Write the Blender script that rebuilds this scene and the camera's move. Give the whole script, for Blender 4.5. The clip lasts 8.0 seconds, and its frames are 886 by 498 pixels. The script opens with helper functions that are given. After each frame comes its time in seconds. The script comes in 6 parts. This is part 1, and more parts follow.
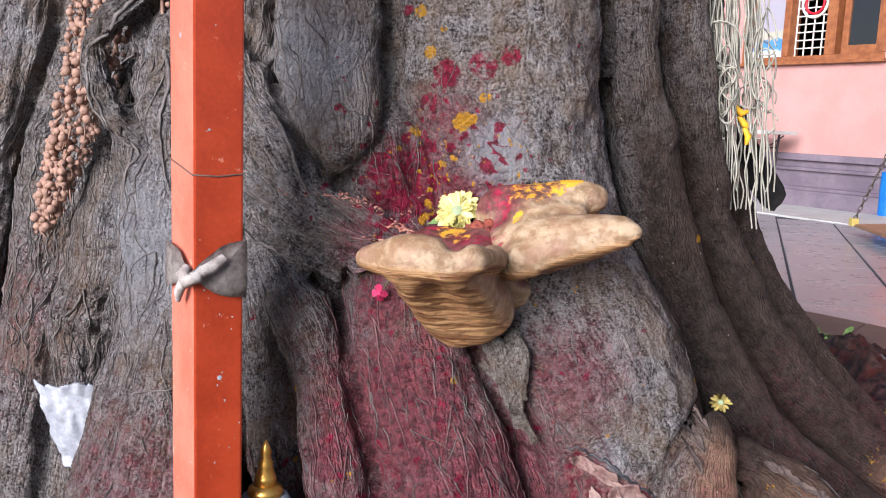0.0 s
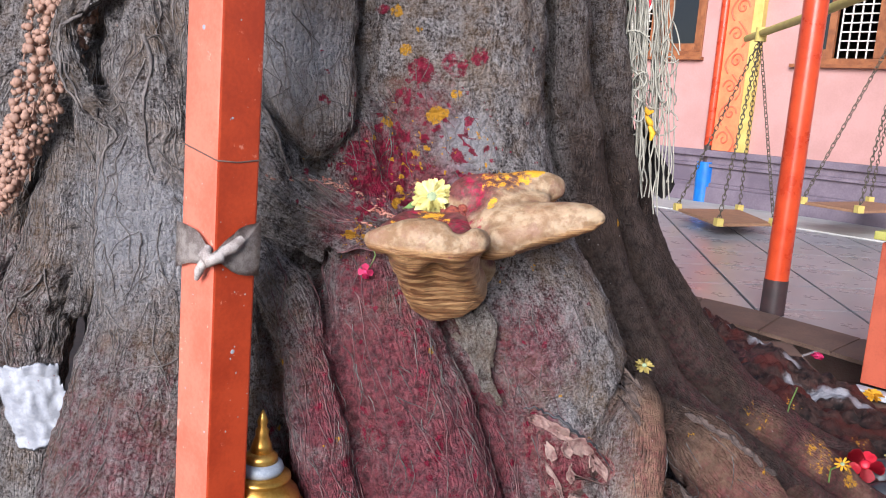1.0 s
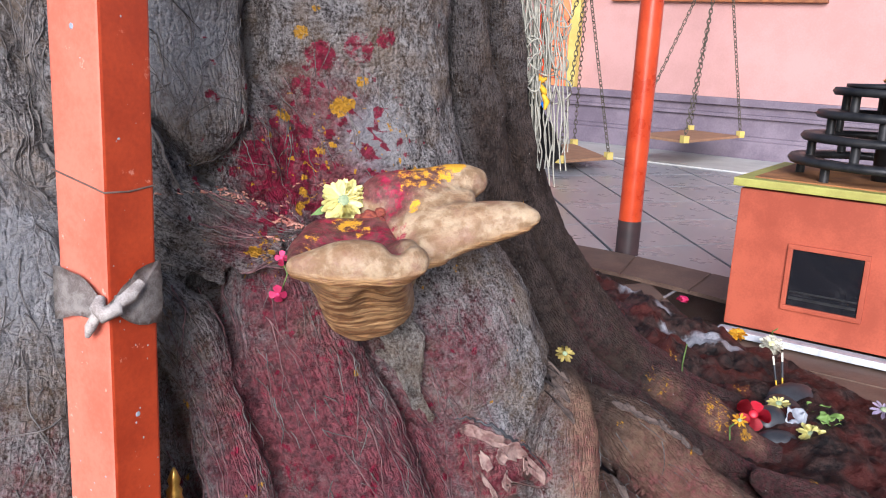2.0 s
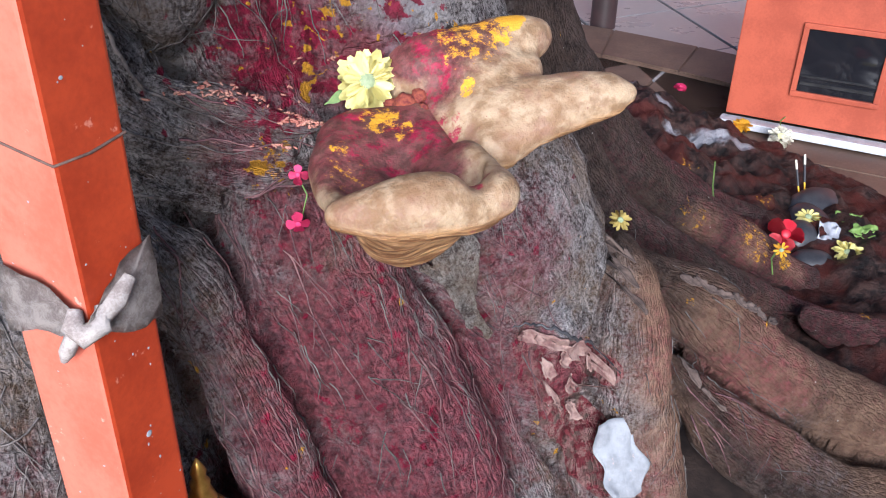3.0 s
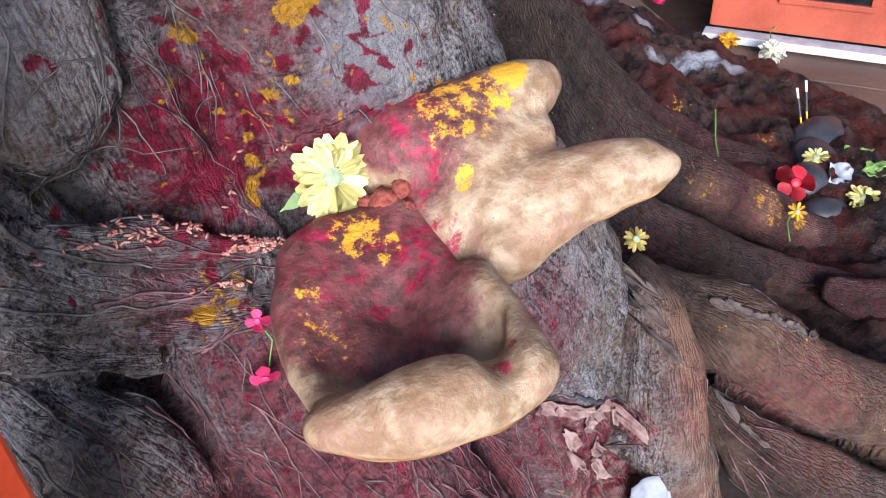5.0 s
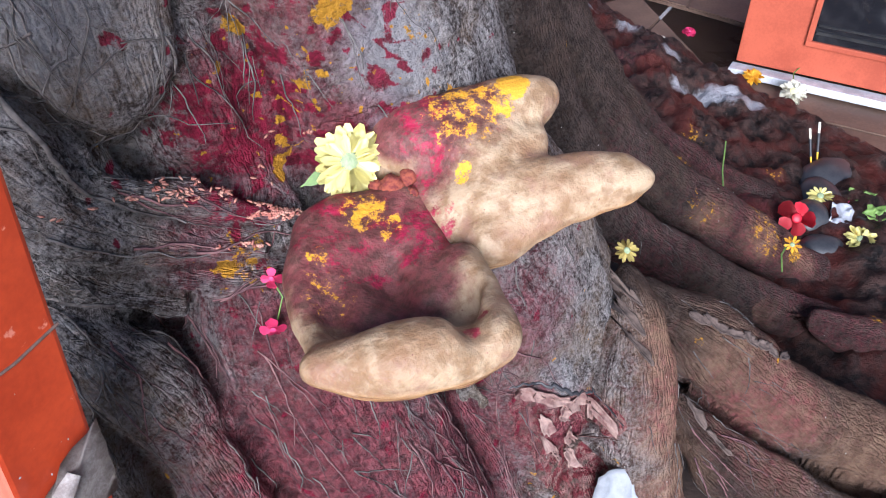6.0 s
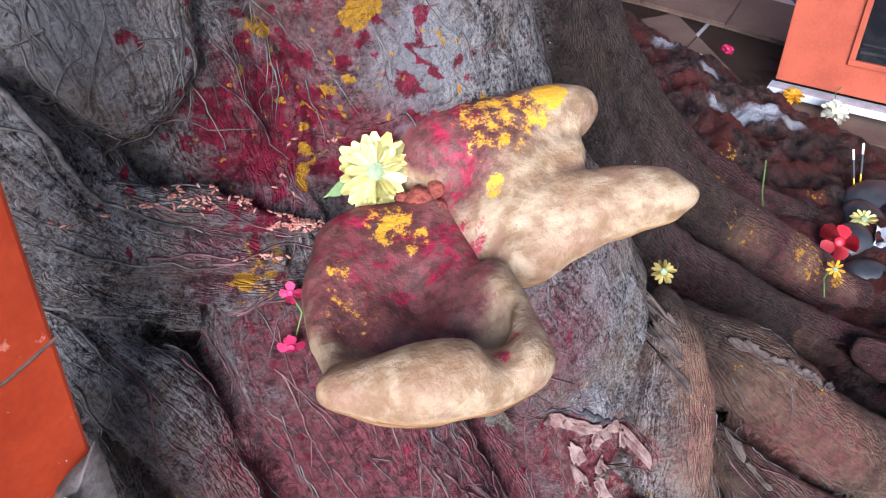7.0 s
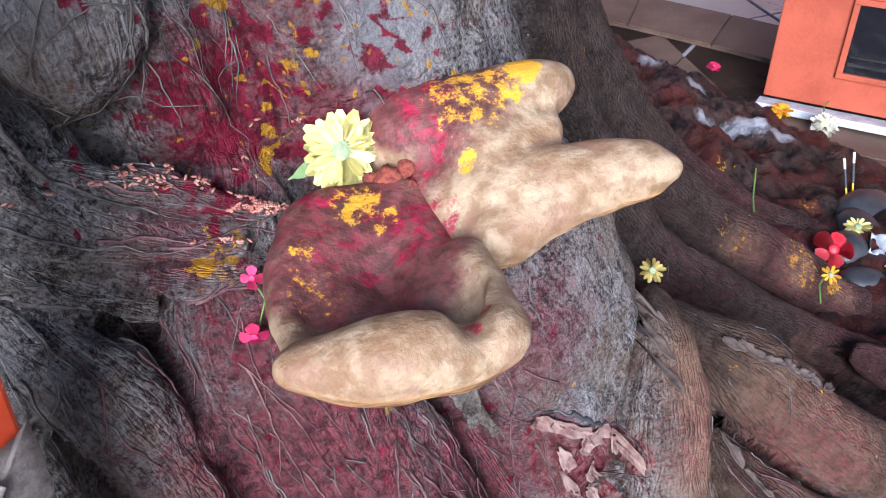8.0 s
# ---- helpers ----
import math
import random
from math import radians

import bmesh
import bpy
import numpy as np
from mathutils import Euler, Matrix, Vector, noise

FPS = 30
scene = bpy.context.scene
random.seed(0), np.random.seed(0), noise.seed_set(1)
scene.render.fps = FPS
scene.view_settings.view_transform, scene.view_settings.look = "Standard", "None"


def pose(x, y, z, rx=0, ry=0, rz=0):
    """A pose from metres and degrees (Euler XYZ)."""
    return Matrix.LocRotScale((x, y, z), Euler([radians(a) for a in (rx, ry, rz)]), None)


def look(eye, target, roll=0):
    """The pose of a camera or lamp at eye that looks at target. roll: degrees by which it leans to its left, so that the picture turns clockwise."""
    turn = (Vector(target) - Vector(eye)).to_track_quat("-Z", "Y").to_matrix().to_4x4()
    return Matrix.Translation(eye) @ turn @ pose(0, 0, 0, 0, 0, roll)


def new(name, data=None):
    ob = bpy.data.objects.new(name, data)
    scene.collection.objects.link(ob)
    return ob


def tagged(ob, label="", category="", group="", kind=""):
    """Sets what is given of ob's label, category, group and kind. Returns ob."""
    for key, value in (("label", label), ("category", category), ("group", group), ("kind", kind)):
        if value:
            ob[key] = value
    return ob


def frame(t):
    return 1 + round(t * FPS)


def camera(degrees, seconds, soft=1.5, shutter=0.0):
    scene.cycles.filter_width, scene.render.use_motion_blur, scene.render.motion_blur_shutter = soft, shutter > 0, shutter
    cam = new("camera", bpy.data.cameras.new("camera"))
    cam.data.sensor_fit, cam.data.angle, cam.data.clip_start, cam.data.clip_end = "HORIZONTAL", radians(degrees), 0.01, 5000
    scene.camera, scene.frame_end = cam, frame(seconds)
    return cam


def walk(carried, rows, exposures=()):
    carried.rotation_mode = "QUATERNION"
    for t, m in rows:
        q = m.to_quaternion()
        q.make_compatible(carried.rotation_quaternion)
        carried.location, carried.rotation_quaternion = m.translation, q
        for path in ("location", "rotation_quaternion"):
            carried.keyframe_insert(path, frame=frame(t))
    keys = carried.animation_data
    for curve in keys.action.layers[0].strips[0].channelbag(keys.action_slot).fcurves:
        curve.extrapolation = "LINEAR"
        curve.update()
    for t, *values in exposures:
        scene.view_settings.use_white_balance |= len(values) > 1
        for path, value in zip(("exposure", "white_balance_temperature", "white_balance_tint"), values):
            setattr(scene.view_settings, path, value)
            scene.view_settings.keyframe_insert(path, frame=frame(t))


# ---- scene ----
cam = camera(55.3, 8.0, soft=1.05)
PATH = [
    (0, (-0.005, 0.02, 0.81), (0.002, 1.997, 0.51), 2.4),
    (0.5, (-0.051, 0.011, 0.797), (0.055, 1.983, 0.483), 2.8),
    (1, (-0.23, -0.072, 0.818), (0.183, 1.858, 0.495), 4.5),
    (1.5, (-0.293, -0.051, 0.837), (0.374, 1.802, 0.489), 4.7),
    (1.7, (-0.306, 0.002, 0.854), (0.427, 1.827, 0.491), 4.3),
    (2.8, (-0.322, 0.378, 0.951), (0.543, 1.948, 0.065), 1.8),
    (3, (-0.314, 0.444, 0.956), (0.54, 1.962, -0.027), 1.1),
    (3.5, (-0.225, 0.6, 0.997), (0.641, 2.043, -0.084), -2.9),
    (4, (-0.197, 0.703, 1.003), (0.66, 2.08, -0.167), -4.1),
    (4.5, (-0.193, 0.727, 1.019), (0.655, 2.071, -0.196), -4.4),
    (4.7, (-0.202, 0.715, 1.022), (0.644, 2.057, -0.196), -4.0),
    (5.8, (-0.209, 0.607, 1.068), (0.606, 1.977, -0.14), 1.0),
    (6, (-0.229, 0.599, 1.07), (0.573, 1.985, -0.129), 1.6),
    (6.5, (-0.243, 0.606, 1.073), (0.531, 2.023, -0.107), 2.1),
    (7, (-0.214, 0.627, 1.046), (0.54, 2.064, -0.122), 1.4),
    (7.5, (-0.194, 0.636, 0.988), (0.566, 2.09, -0.156), 0.4),
    (8, (-0.194, 0.622, 0.986), (0.592, 2.104, -0.104), 0.4),
]
walk(cam, [(t, look(eye, target, roll)) for t, eye, target, roll in PATH], [(0.0, 1.13, 5900, 14), (1.7, 1.02, 5800, 13), (3.0, 1.10, 5650, 13), (4.5, 1.26, 5600, 14), (8.0, 1.28, 5400, 12)])

# ---- world and light: bright overcast courtyard ----
world = bpy.data.worlds.new("sky")
scene.world = world
world.use_nodes = True
sky = world.node_tree.nodes.new("ShaderNodeTexSky")
sky.sky_type, sky.sun_disc = "NISHITA", False
sky.sun_elevation, sky.sun_rotation = radians(21), radians(211)
sky.air_density, sky.dust_density, sky.ozone_density = 1.0, 1.5, 1.0
backdrop_node = world.node_tree.nodes["Background"]
world.node_tree.links.new(sky.outputs[0], backdrop_node.inputs[0])
backdrop_node.inputs[1].default_value = 0.058
lamp = bpy.data.lights.new("sun", "SUN")
lamp.energy, lamp.angle, lamp.color = 3.1, radians(34), (1.0, 0.97, 0.94)
sun = new("sun", lamp)
sun.matrix_world = look((-2.35, -2.98, 2.35), (0.1, 1.1, 0.5))

FLOOR = 0.05
rng = np.random.default_rng(7)


# ---- material helpers ----
def material(name, rough=0.7, metal=0.0):
    m = bpy.data.materials.new(name)
    m.use_nodes = True
    b = m.node_tree.nodes["Principled BSDF"]
    b.inputs["Roughness"].default_value, b.inputs["Metallic"].default_value = rough, metal
    return m, m.node_tree, b


def node(nt, kind, links=(), **values):
    n = nt.nodes.new(kind)
    if "operation" in values:
        n.operation, n.use_clamp = values["operation"], values.get("use_clamp", False)
    if "interpolation_type" in values:
        n.interpolation_type = values["interpolation_type"]
    if "data_type" in values:
        n.data_type, n.blend_type = values["data_type"], values["blend_type"]
    if "attribute_name" in values:
        n.attribute_name = values["attribute_name"]
    for slot, source in links:
        if isinstance(source, bpy.types.NodeSocket):
            nt.links.new(source, n.inputs[slot])
        else:
            n.inputs[slot].default_value = source
    return n


def math_node(nt, op, a, b=0.0, clamp=False):
    return node(nt, "ShaderNodeMath", [(0, a), (1, b)], operation=op, use_clamp=clamp).outputs[0]


def step_node(nt, value, low, high):
    n = node(nt, "ShaderNodeMapRange", [(0, value), (1, low), (2, high)], interpolation_type="SMOOTHSTEP")
    return n.outputs[0]


def mix(nt, fac, a, b, blend="MIX"):
    n = node(nt, "ShaderNodeMix", [(0, fac), (6, a), (7, b)], data_type="RGBA", blend_type=blend)
    return n.outputs[2]


def rgb(*c):
    return (*c, 1.0)


def place(nt):
    return node(nt, "ShaderNodeTexCoord").outputs["Object"]


def noise_node(nt, vector, scale, detail=4.0, rough=0.6, distort=0.0):
    return node(nt, "ShaderNodeTexNoise", [("Vector", vector), ("Scale", scale), ("Detail", detail), ("Roughness", rough), ("Distortion", distort)]).outputs[0]


def bump(nt, b, height, strength=0.4, distance=0.002):
    n = node(nt, "ShaderNodeBump", [("Height", height), ("Strength", strength), ("Distance", distance)])
    nt.links.new(n.outputs[0], b.inputs["Normal"])


def plain(name, light, dark, scale=20.0, rough=0.7, metal=0.0, relief=0.3, distance=0.001, fine=250.0, speck=None, vary=0.0):
    """A worn surface: two tones at a large and a small scale, fine relief, and specks of dirt or of chipped paint."""
    m, nt, b = material(name, rough, metal)
    at = place(nt)
    big, small = noise_node(nt, at, scale, 5), noise_node(nt, at, fine, 3)
    both = math_node(nt, "ADD", math_node(nt, "MULTIPLY", big, 0.7), math_node(nt, "MULTIPLY", small, 0.3))
    colour = mix(nt, step_node(nt, both, 0.36, 0.64), rgb(*dark), rgb(*light))
    if speck:
        s = noise_node(nt, at, scale * 3.1, 6, 0.7)
        colour = mix(nt, step_node(nt, s, 0.64, 0.68), colour, rgb(*speck))
    if vary:
        r = node(nt, "ShaderNodeObjectInfo").outputs["Random"]
        colour = mix(nt, math_node(nt, "MULTIPLY", r, vary), colour, rgb(*[v * 0.45 for v in dark]))
    nt.links.new(colour, b.inputs["Base Color"])
    nt.links.new(math_node(nt, "ADD", math_node(nt, "MULTIPLY", big, 0.3), rough - 0.15), b.inputs["Roughness"])
    bump(nt, b, both, relief, distance)
    return m


def attribute(nt, name):
    return node(nt, "ShaderNodeAttribute", attribute_name=name)


def powdered(nt, colour, at, depth=1.0):
    """Lays washed-in red, crimson powder, turmeric and white ash with painted bark sheen over a colour, by the masks
    kept on the mesh. A depth below 1 darkens the washed-in red to paint shade.
    """
    grit = noise_node(nt, at, 420.0, 3, 0.7)
    patch = noise_node(nt, at, 75.0, 5, 0.65)
    patch2 = noise_node(nt, node(nt, "ShaderNodeMapping", [("Vector", at), ("Location", (3.1, 1.7, 5.2))]).outputs[0], 95.0, 5, 0.65)
    rough_edge = math_node(nt, "ADD", math_node(nt, "MULTIPLY", patch, 0.75), math_node(nt, "MULTIPLY", grit, 0.35))
    rough_edge2 = math_node(nt, "ADD", math_node(nt, "MULTIPLY", patch2, 0.8), math_node(nt, "MULTIPLY", grit, 0.35))

    def laid(base, name, paint, edge, low, high, top=1.0):
        amount = attribute(nt, name).outputs["Fac"]
        f = step_node(nt, math_node(nt, "ADD", amount, edge), low, high)
        return mix(nt, math_node(nt, "MULTIPLY", f, top), base, paint)

    wash_tone = mix(nt, step_node(nt, patch2, 0.35, 0.65), rgb(0.12 * depth, 0.022 * depth, 0.036 * depth), rgb(0.36 * depth, 0.075 * depth, 0.10 * depth))
    colour = laid(colour, "wash", wash_tone, rough_edge, 0.70, 1.40, 0.86)
    # pale layer: white ash, and on the left column its painted highlights
    colour = laid(colour, "ash", rgb(0.50, 0.50, 0.54), rough_edge2, 0.80, 1.40, 0.62)
    red = mix(nt, step_node(nt, patch2, 0.3, 0.7), rgb(0.15, 0.006, 0.022), rgb(0.42, 0.017, 0.066))
    colour = laid(colour, "kumkum", red, rough_edge, 1.0, 1.16, 0.93)
    gold = mix(nt, grit, rgb(0.62, 0.25, 0.02), rgb(0.85, 0.47, 0.03))
    colour = laid(colour, "turmeric", gold, rough_edge2, 1.02, 1.14, 0.95)
    return colour, rough_edge, grit


def bark_material(name, light, dark):
    m, nt, b = material(name, 0.85)
    b.inputs["Specular IOR Level"].default_value = 0.18
    at = place(nt)
    grain = attribute(nt, "grain").outputs["Vector"]
    fibre = noise_node(nt, node(nt, "ShaderNodeMapping", [("Vector", grain), ("Scale", (26.0, 170.0, 1.0))]).outputs[0], 1.0, 6, 0.7, 0.6)
    ridge = noise_node(nt, node(nt, "ShaderNodeMapping", [("Vector", grain), ("Scale", (9.0, 55.0, 1.0))]).outputs[0], 1.0, 5, 0.6, 0.8)
    wrinkle = noise_node(nt, node(nt, "ShaderNodeMapping", [("Vector", grain), ("Scale", (95.0, 6.0, 1.0))]).outputs[0], 1.0, 4, 0.6, 1.2)
    patch = noise_node(nt, at, 11.0, 6, 0.65)
    mottle = noise_node(nt, at, 46.0, 6, 0.7)
    pit = node(nt, "ShaderNodeTexVoronoi", [("Vector", at), ("Scale", 210.0)]).outputs["Distance"]
    granule = noise_node(nt, at, 240.0, 5, 0.75)
    tone = math_node(nt, "ADD", math_node(nt, "MULTIPLY", fibre, 0.17), math_node(nt, "MULTIPLY", ridge, 0.10))
    tone = math_node(nt, "ADD", tone, math_node(nt, "MULTIPLY", mottle, 0.28))
    tone = math_node(nt, "ADD", tone, math_node(nt, "MULTIPLY", granule, 0.45))
    colour = mix(nt, step_node(nt, tone, 0.42, 0.56), rgb(*dark), rgb(*light))
    warm = mix(nt, step_node(nt, patch, 0.42, 0.66), colour, rgb(0.27, 0.175, 0.105))
    colour = mix(nt, 0.55, colour, warm)
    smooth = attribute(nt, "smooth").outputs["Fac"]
    # dark brown root skin, with the right side's shade painted into it
    shaded_skin_tone = mix(nt, step_node(nt, mottle, 0.22, 0.78), rgb(0.024, 0.015, 0.012), rgb(0.090, 0.052, 0.039))
    colour = mix(nt, math_node(nt, "MULTIPLY", smooth, 0.9), colour, shaded_skin_tone)
    warm_skin = mix(nt, step_node(nt, mottle, 0.35, 0.65), rgb(0.19, 0.105, 0.068), rgb(0.34, 0.205, 0.13))
    colour = mix(nt, attribute(nt, "tan").outputs["Fac"], colour, warm_skin)
    scar = attribute(nt, "scar").outputs["Fac"]
    raw = mix(nt, step_node(nt, noise_node(nt, at, 70.0, 6, 0.7), 0.45, 0.56), rgb(0.26, 0.05, 0.06), rgb(0.46, 0.27, 0.24))
    raw = mix(nt, step_node(nt, noise_node(nt, at, 38.0, 4, 0.6), 0.52, 0.60), raw, rgb(0.20, 0.145, 0.12))
    colour = mix(nt, step_node(nt, math_node(nt, "ADD", scar, math_node(nt, "MULTIPLY", mottle, 0.3)), 0.55, 0.62), colour, raw)
    lichen = step_node(nt, noise_node(nt, at, 130.0, 5, 0.75), 0.62, 0.70)
    colour = mix(nt, math_node(nt, "MULTIPLY", lichen, math_node(nt, "SUBTRACT", math_node(nt, "SUBTRACT", 0.55, math_node(nt, "MULTIPLY", smooth, 0.48)), math_node(nt, "MULTIPLY", attribute(nt, "tan").outputs["Fac"], 0.5), True)), colour, rgb(0.46, 0.44, 0.41))
    fleck = node(nt, "ShaderNodeTexVoronoi", [("Vector", at), ("Scale", 60.0)])
    chips = step_node(nt, fleck.outputs["Distance"], 0.075, 0.055)
    chosen = step_node(nt, node(nt, "ShaderNodeSeparateColor", [(0, fleck.outputs["Color"])]).outputs[0], 0.80, 0.82)
    colour = mix(nt, math_node(nt, "MULTIPLY", chips, chosen), colour, rgb(0.62, 0.58, 0.52))
    colour, edge, grit = powdered(nt, colour, at)
    nt.links.new(colour, b.inputs["Base Color"])
    height = math_node(nt, "ADD", math_node(nt, "MULTIPLY", fibre, 0.34), math_node(nt, "MULTIPLY", ridge, 0.32))
    height = math_node(nt, "ADD", height, math_node(nt, "MULTIPLY", granule, 0.9))
    height = math_node(nt, "ADD", height, math_node(nt, "MULTIPLY", mottle, 0.6))
    height = math_node(nt, "ADD", height, math_node(nt, "MULTIPLY", wrinkle, 0.55))
    height = math_node(nt, "ADD", height, math_node(nt, "MULTIPLY", pit, 0.25))
    scale_at = node(nt, "ShaderNodeMapping", [("Vector", grain), ("Scale", (55.0, 95.0, 1.0))]).outputs[0]
    scales = node(nt, "ShaderNodeTexVoronoi", [("Vector", mix(nt, 0.12, scale_at, node(nt, "ShaderNodeTexNoise", [("Vector", at), ("Scale", 60.0)]).outputs[1])), ("Scale", 1.0)])
    scales.feature = "DISTANCE_TO_EDGE"
    height = math_node(nt, "ADD", height, math_node(nt, "MULTIPLY", step_node(nt, scales.outputs["Distance"], 0.0, 0.22), 0.30))
    calm = math_node(nt, "SUBTRACT", 1.0, math_node(nt, "MULTIPLY", attribute(nt, "tan").outputs["Fac"], 0.7))
    bump(nt, b, math_node(nt, "MULTIPLY", height, calm), 1.0, 0.020)
    return m


def fungus_material():
    m, nt, b = material("fungus_flesh", 0.5)
    at = place(nt)
    soft, mid, fine = noise_node(nt, at, 16.0, 4), noise_node(nt, at, 55.0, 5), noise_node(nt, at, 300.0, 3)
    stretched = node(nt, "ShaderNodeMapping", [("Vector", at), ("Scale", (0.25, 0.25, 2.6))]).outputs[0]
    bands = noise_node(nt, stretched, 75.0, 4, 0.6, 0.7)
    top = mix(nt, step_node(nt, mid, 0.36, 0.62), rgb(0.25, 0.155, 0.085), rgb(0.44, 0.32, 0.205))
    top = mix(nt, math_node(nt, "MULTIPLY", step_node(nt, soft, 0.46, 0.66), 0.62), top, rgb(0.25, 0.135, 0.07))
    top = mix(nt, math_node(nt, "MULTIPLY", step_node(nt, noise_node(nt, at, 170.0, 5, 0.7), 0.57, 0.70), 0.3), top, rgb(0.34, 0.20, 0.15))
    top = mix(nt, math_node(nt, "MULTIPLY", step_node(nt, noise_node(nt, at, 28.0, 5), 0.52, 0.66), 0.6), top, rgb(0.27, 0.14, 0.10))
    band = mix(nt, step_node(nt, bands, 0.40, 0.60), rgb(0.20, 0.095, 0.042), rgb(0.48, 0.28, 0.13))
    under = attribute(nt, "under").outputs["Fac"]
    colour = mix(nt, under, top, band)
    spots = step_node(nt, noise_node(nt, at, 120.0, 2, 0.4), 0.735, 0.76)
    colour = mix(nt, math_node(nt, "MULTIPLY", spots, 0.7), colour, rgb(0.20, 0.07, 0.06))
    # red wash at half tone: shade of the hollow painted along with the powder
    colour, edge, grit = powdered(nt, colour, at, 0.5)
    nt.links.new(colour, b.inputs["Base Color"])
    h = math_node(nt, "ADD", math_node(nt, "MULTIPLY", mid, 0.7), math_node(nt, "MULTIPLY", fine, 0.12))
    h = math_node(nt, "ADD", h, math_node(nt, "MULTIPLY", math_node(nt, "MULTIPLY", bands, under), 0.7))
    h = math_node(nt, "ADD", h, math_node(nt, "MULTIPLY", soft, 0.8))
    bump(nt, b, h, 0.85, 0.006)
    b.inputs["Specular IOR Level"].default_value = 0.25
    b.inputs["Subsurface Weight"].default_value = 0.08
    b.inputs["Subsurface Radius"].default_value = (0.008, 0.004, 0.002)
    return m


BARK = bark_material("bark", (0.47, 0.43, 0.42), (0.040, 0.029, 0.028))
FUNGUS = fungus_material()
FIBRE = plain("root_fibre", (0.19, 0.165, 0.155), (0.045, 0.036, 0.034), 35, 0.85)
FIBRE_RED = plain("stained_root_fibre", (0.20, 0.10, 0.10), (0.06, 0.024, 0.03), 60, 0.85)
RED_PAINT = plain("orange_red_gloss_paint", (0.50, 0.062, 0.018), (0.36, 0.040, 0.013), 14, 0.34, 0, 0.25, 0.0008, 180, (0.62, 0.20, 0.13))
POLE_PAINT = plain("red_pole_paint", (0.58, 0.065, 0.016), (0.42, 0.036, 0.010), 10, 0.3)
# Post paint again, paler: sunlight and glare put into the colour.
LIT_PAINT = plain("sunlit_orange_paint", (0.66, 0.19, 0.125), (0.54, 0.13, 0.08), 12, 0.5, 0, 0.25, 0.0008, 160, (0.66, 0.36, 0.28))
CRACK = plain("grey_crack", (0.16, 0.10, 0.08), (0.09, 0.055, 0.045), 60, 0.9)
BLACK_PAINT = plain("black_pole_band", (0.06, 0.03, 0.03), (0.03, 0.02, 0.02), 12, 0.5)
BOX_PAINT = plain("orange_masonry_paint", (0.40, 0.078, 0.036), (0.29, 0.050, 0.022), 9, 0.6, 0, 0.3, 0.001, 160)
GREEN_PAINT = plain("lime_paint", (0.40, 0.38, 0.09), (0.30, 0.27, 0.06), 14, 0.6)
DUSTY_TOP = plain("dusty_orange_top", (0.38, 0.16, 0.05), (0.22, 0.09, 0.03), 12, 0.8)
IRON = plain("black_cast_iron", (0.035, 0.034, 0.036), (0.015, 0.015, 0.017), 22, 0.45, 0.3)
STEEL = plain("galvanised_rail", (0.62, 0.64, 0.68), (0.42, 0.44, 0.48), 25, 0.5, 0.2)
PINK = plain("pink_wall_paint", (0.50, 0.275, 0.25), (0.44, 0.235, 0.21), 2.5, 0.75, 0, 0.15, 0.001, 60)
PURPLE = plain("purple_grey_plinth_paint", (0.21, 0.165, 0.20), (0.13, 0.10, 0.13), 3, 0.5, 0, 0.2, 0.001, 60)
PILLAR = plain("orange_pillar_paint", (0.85, 0.25, 0.10), (0.75, 0.18, 0.07), 8, 0.6)
CARVING = plain("carved_scroll_paint", (0.66, 0.16, 0.07), (0.55, 0.11, 0.05), 8, 0.6)
YELLOW = plain("yellow_paint", (0.60, 0.48, 0.14), (0.48, 0.36, 0.09), 8, 0.6)
BLUE = plain("blue_paint", (0.015, 0.20, 0.62), (0.01, 0.13, 0.48), 6, 0.4)
WOOD = plain("window_wood", (0.32, 0.115, 0.04), (0.19, 0.06, 0.022), 14, 0.5)
BOARD = plain("swing_board", (0.36, 0.20, 0.11), (0.25, 0.13, 0.07), 12, 0.7)
CREAM = plain("cream_grille_paint", (0.78, 0.74, 0.66), (0.66, 0.6, 0.52), 12, 0.6)
DARKROOM = plain("dim_interior", (0.10, 0.07, 0.055), (0.05, 0.035, 0.03), 3, 0.9)
TILE = plain("grey_floor_tile", (0.36, 0.36, 0.365), (0.29, 0.29, 0.30), 3, 0.3, 0, 0.1, 0.0006, 40, None, 0.22)
JOINT = plain("tile_joint", (0.07, 0.07, 0.075), (0.035, 0.035, 0.04), 20, 0.9)
SLAB = plain("brown_stone", (0.20, 0.125, 0.088), (0.11, 0.066, 0.046), 7, 0.65, 0, 0.4, 0.002, 120, None, 0.3)
PALE = plain("pale_concrete", (0.50, 0.49, 0.46), (0.40, 0.39, 0.37), 5, 0.8)
EARTH = plain("trodden_earth", (0.22, 0.15, 0.11), (0.12, 0.08, 0.06), 4, 0.9, 0, 0.6, 0.004, 90)
CLOTH = plain("grey_cloth_strip", (0.50, 0.45, 0.42), (0.25, 0.205, 0.19), 60, 0.95, 0, 0.6, 0.001, 500)
STRING = plain("pale_cotton_string", (0.42, 0.40, 0.33), (0.28, 0.265, 0.22), 40, 0.9)
SEED = plain("dried_brown_seed", (0.48, 0.30, 0.22), (0.30, 0.165, 0.12), 60, 0.7, 0, 0.3, 0.001, 300, None, 0.4)
BRASS = plain("brass", (0.72, 0.43, 0.11), (0.52, 0.27, 0.05), 30, 0.34, 0.85)
GRAIN = plain("rice_grain", (0.50, 0.27, 0.20), (0.30, 0.08, 0.06), 90, 0.6)
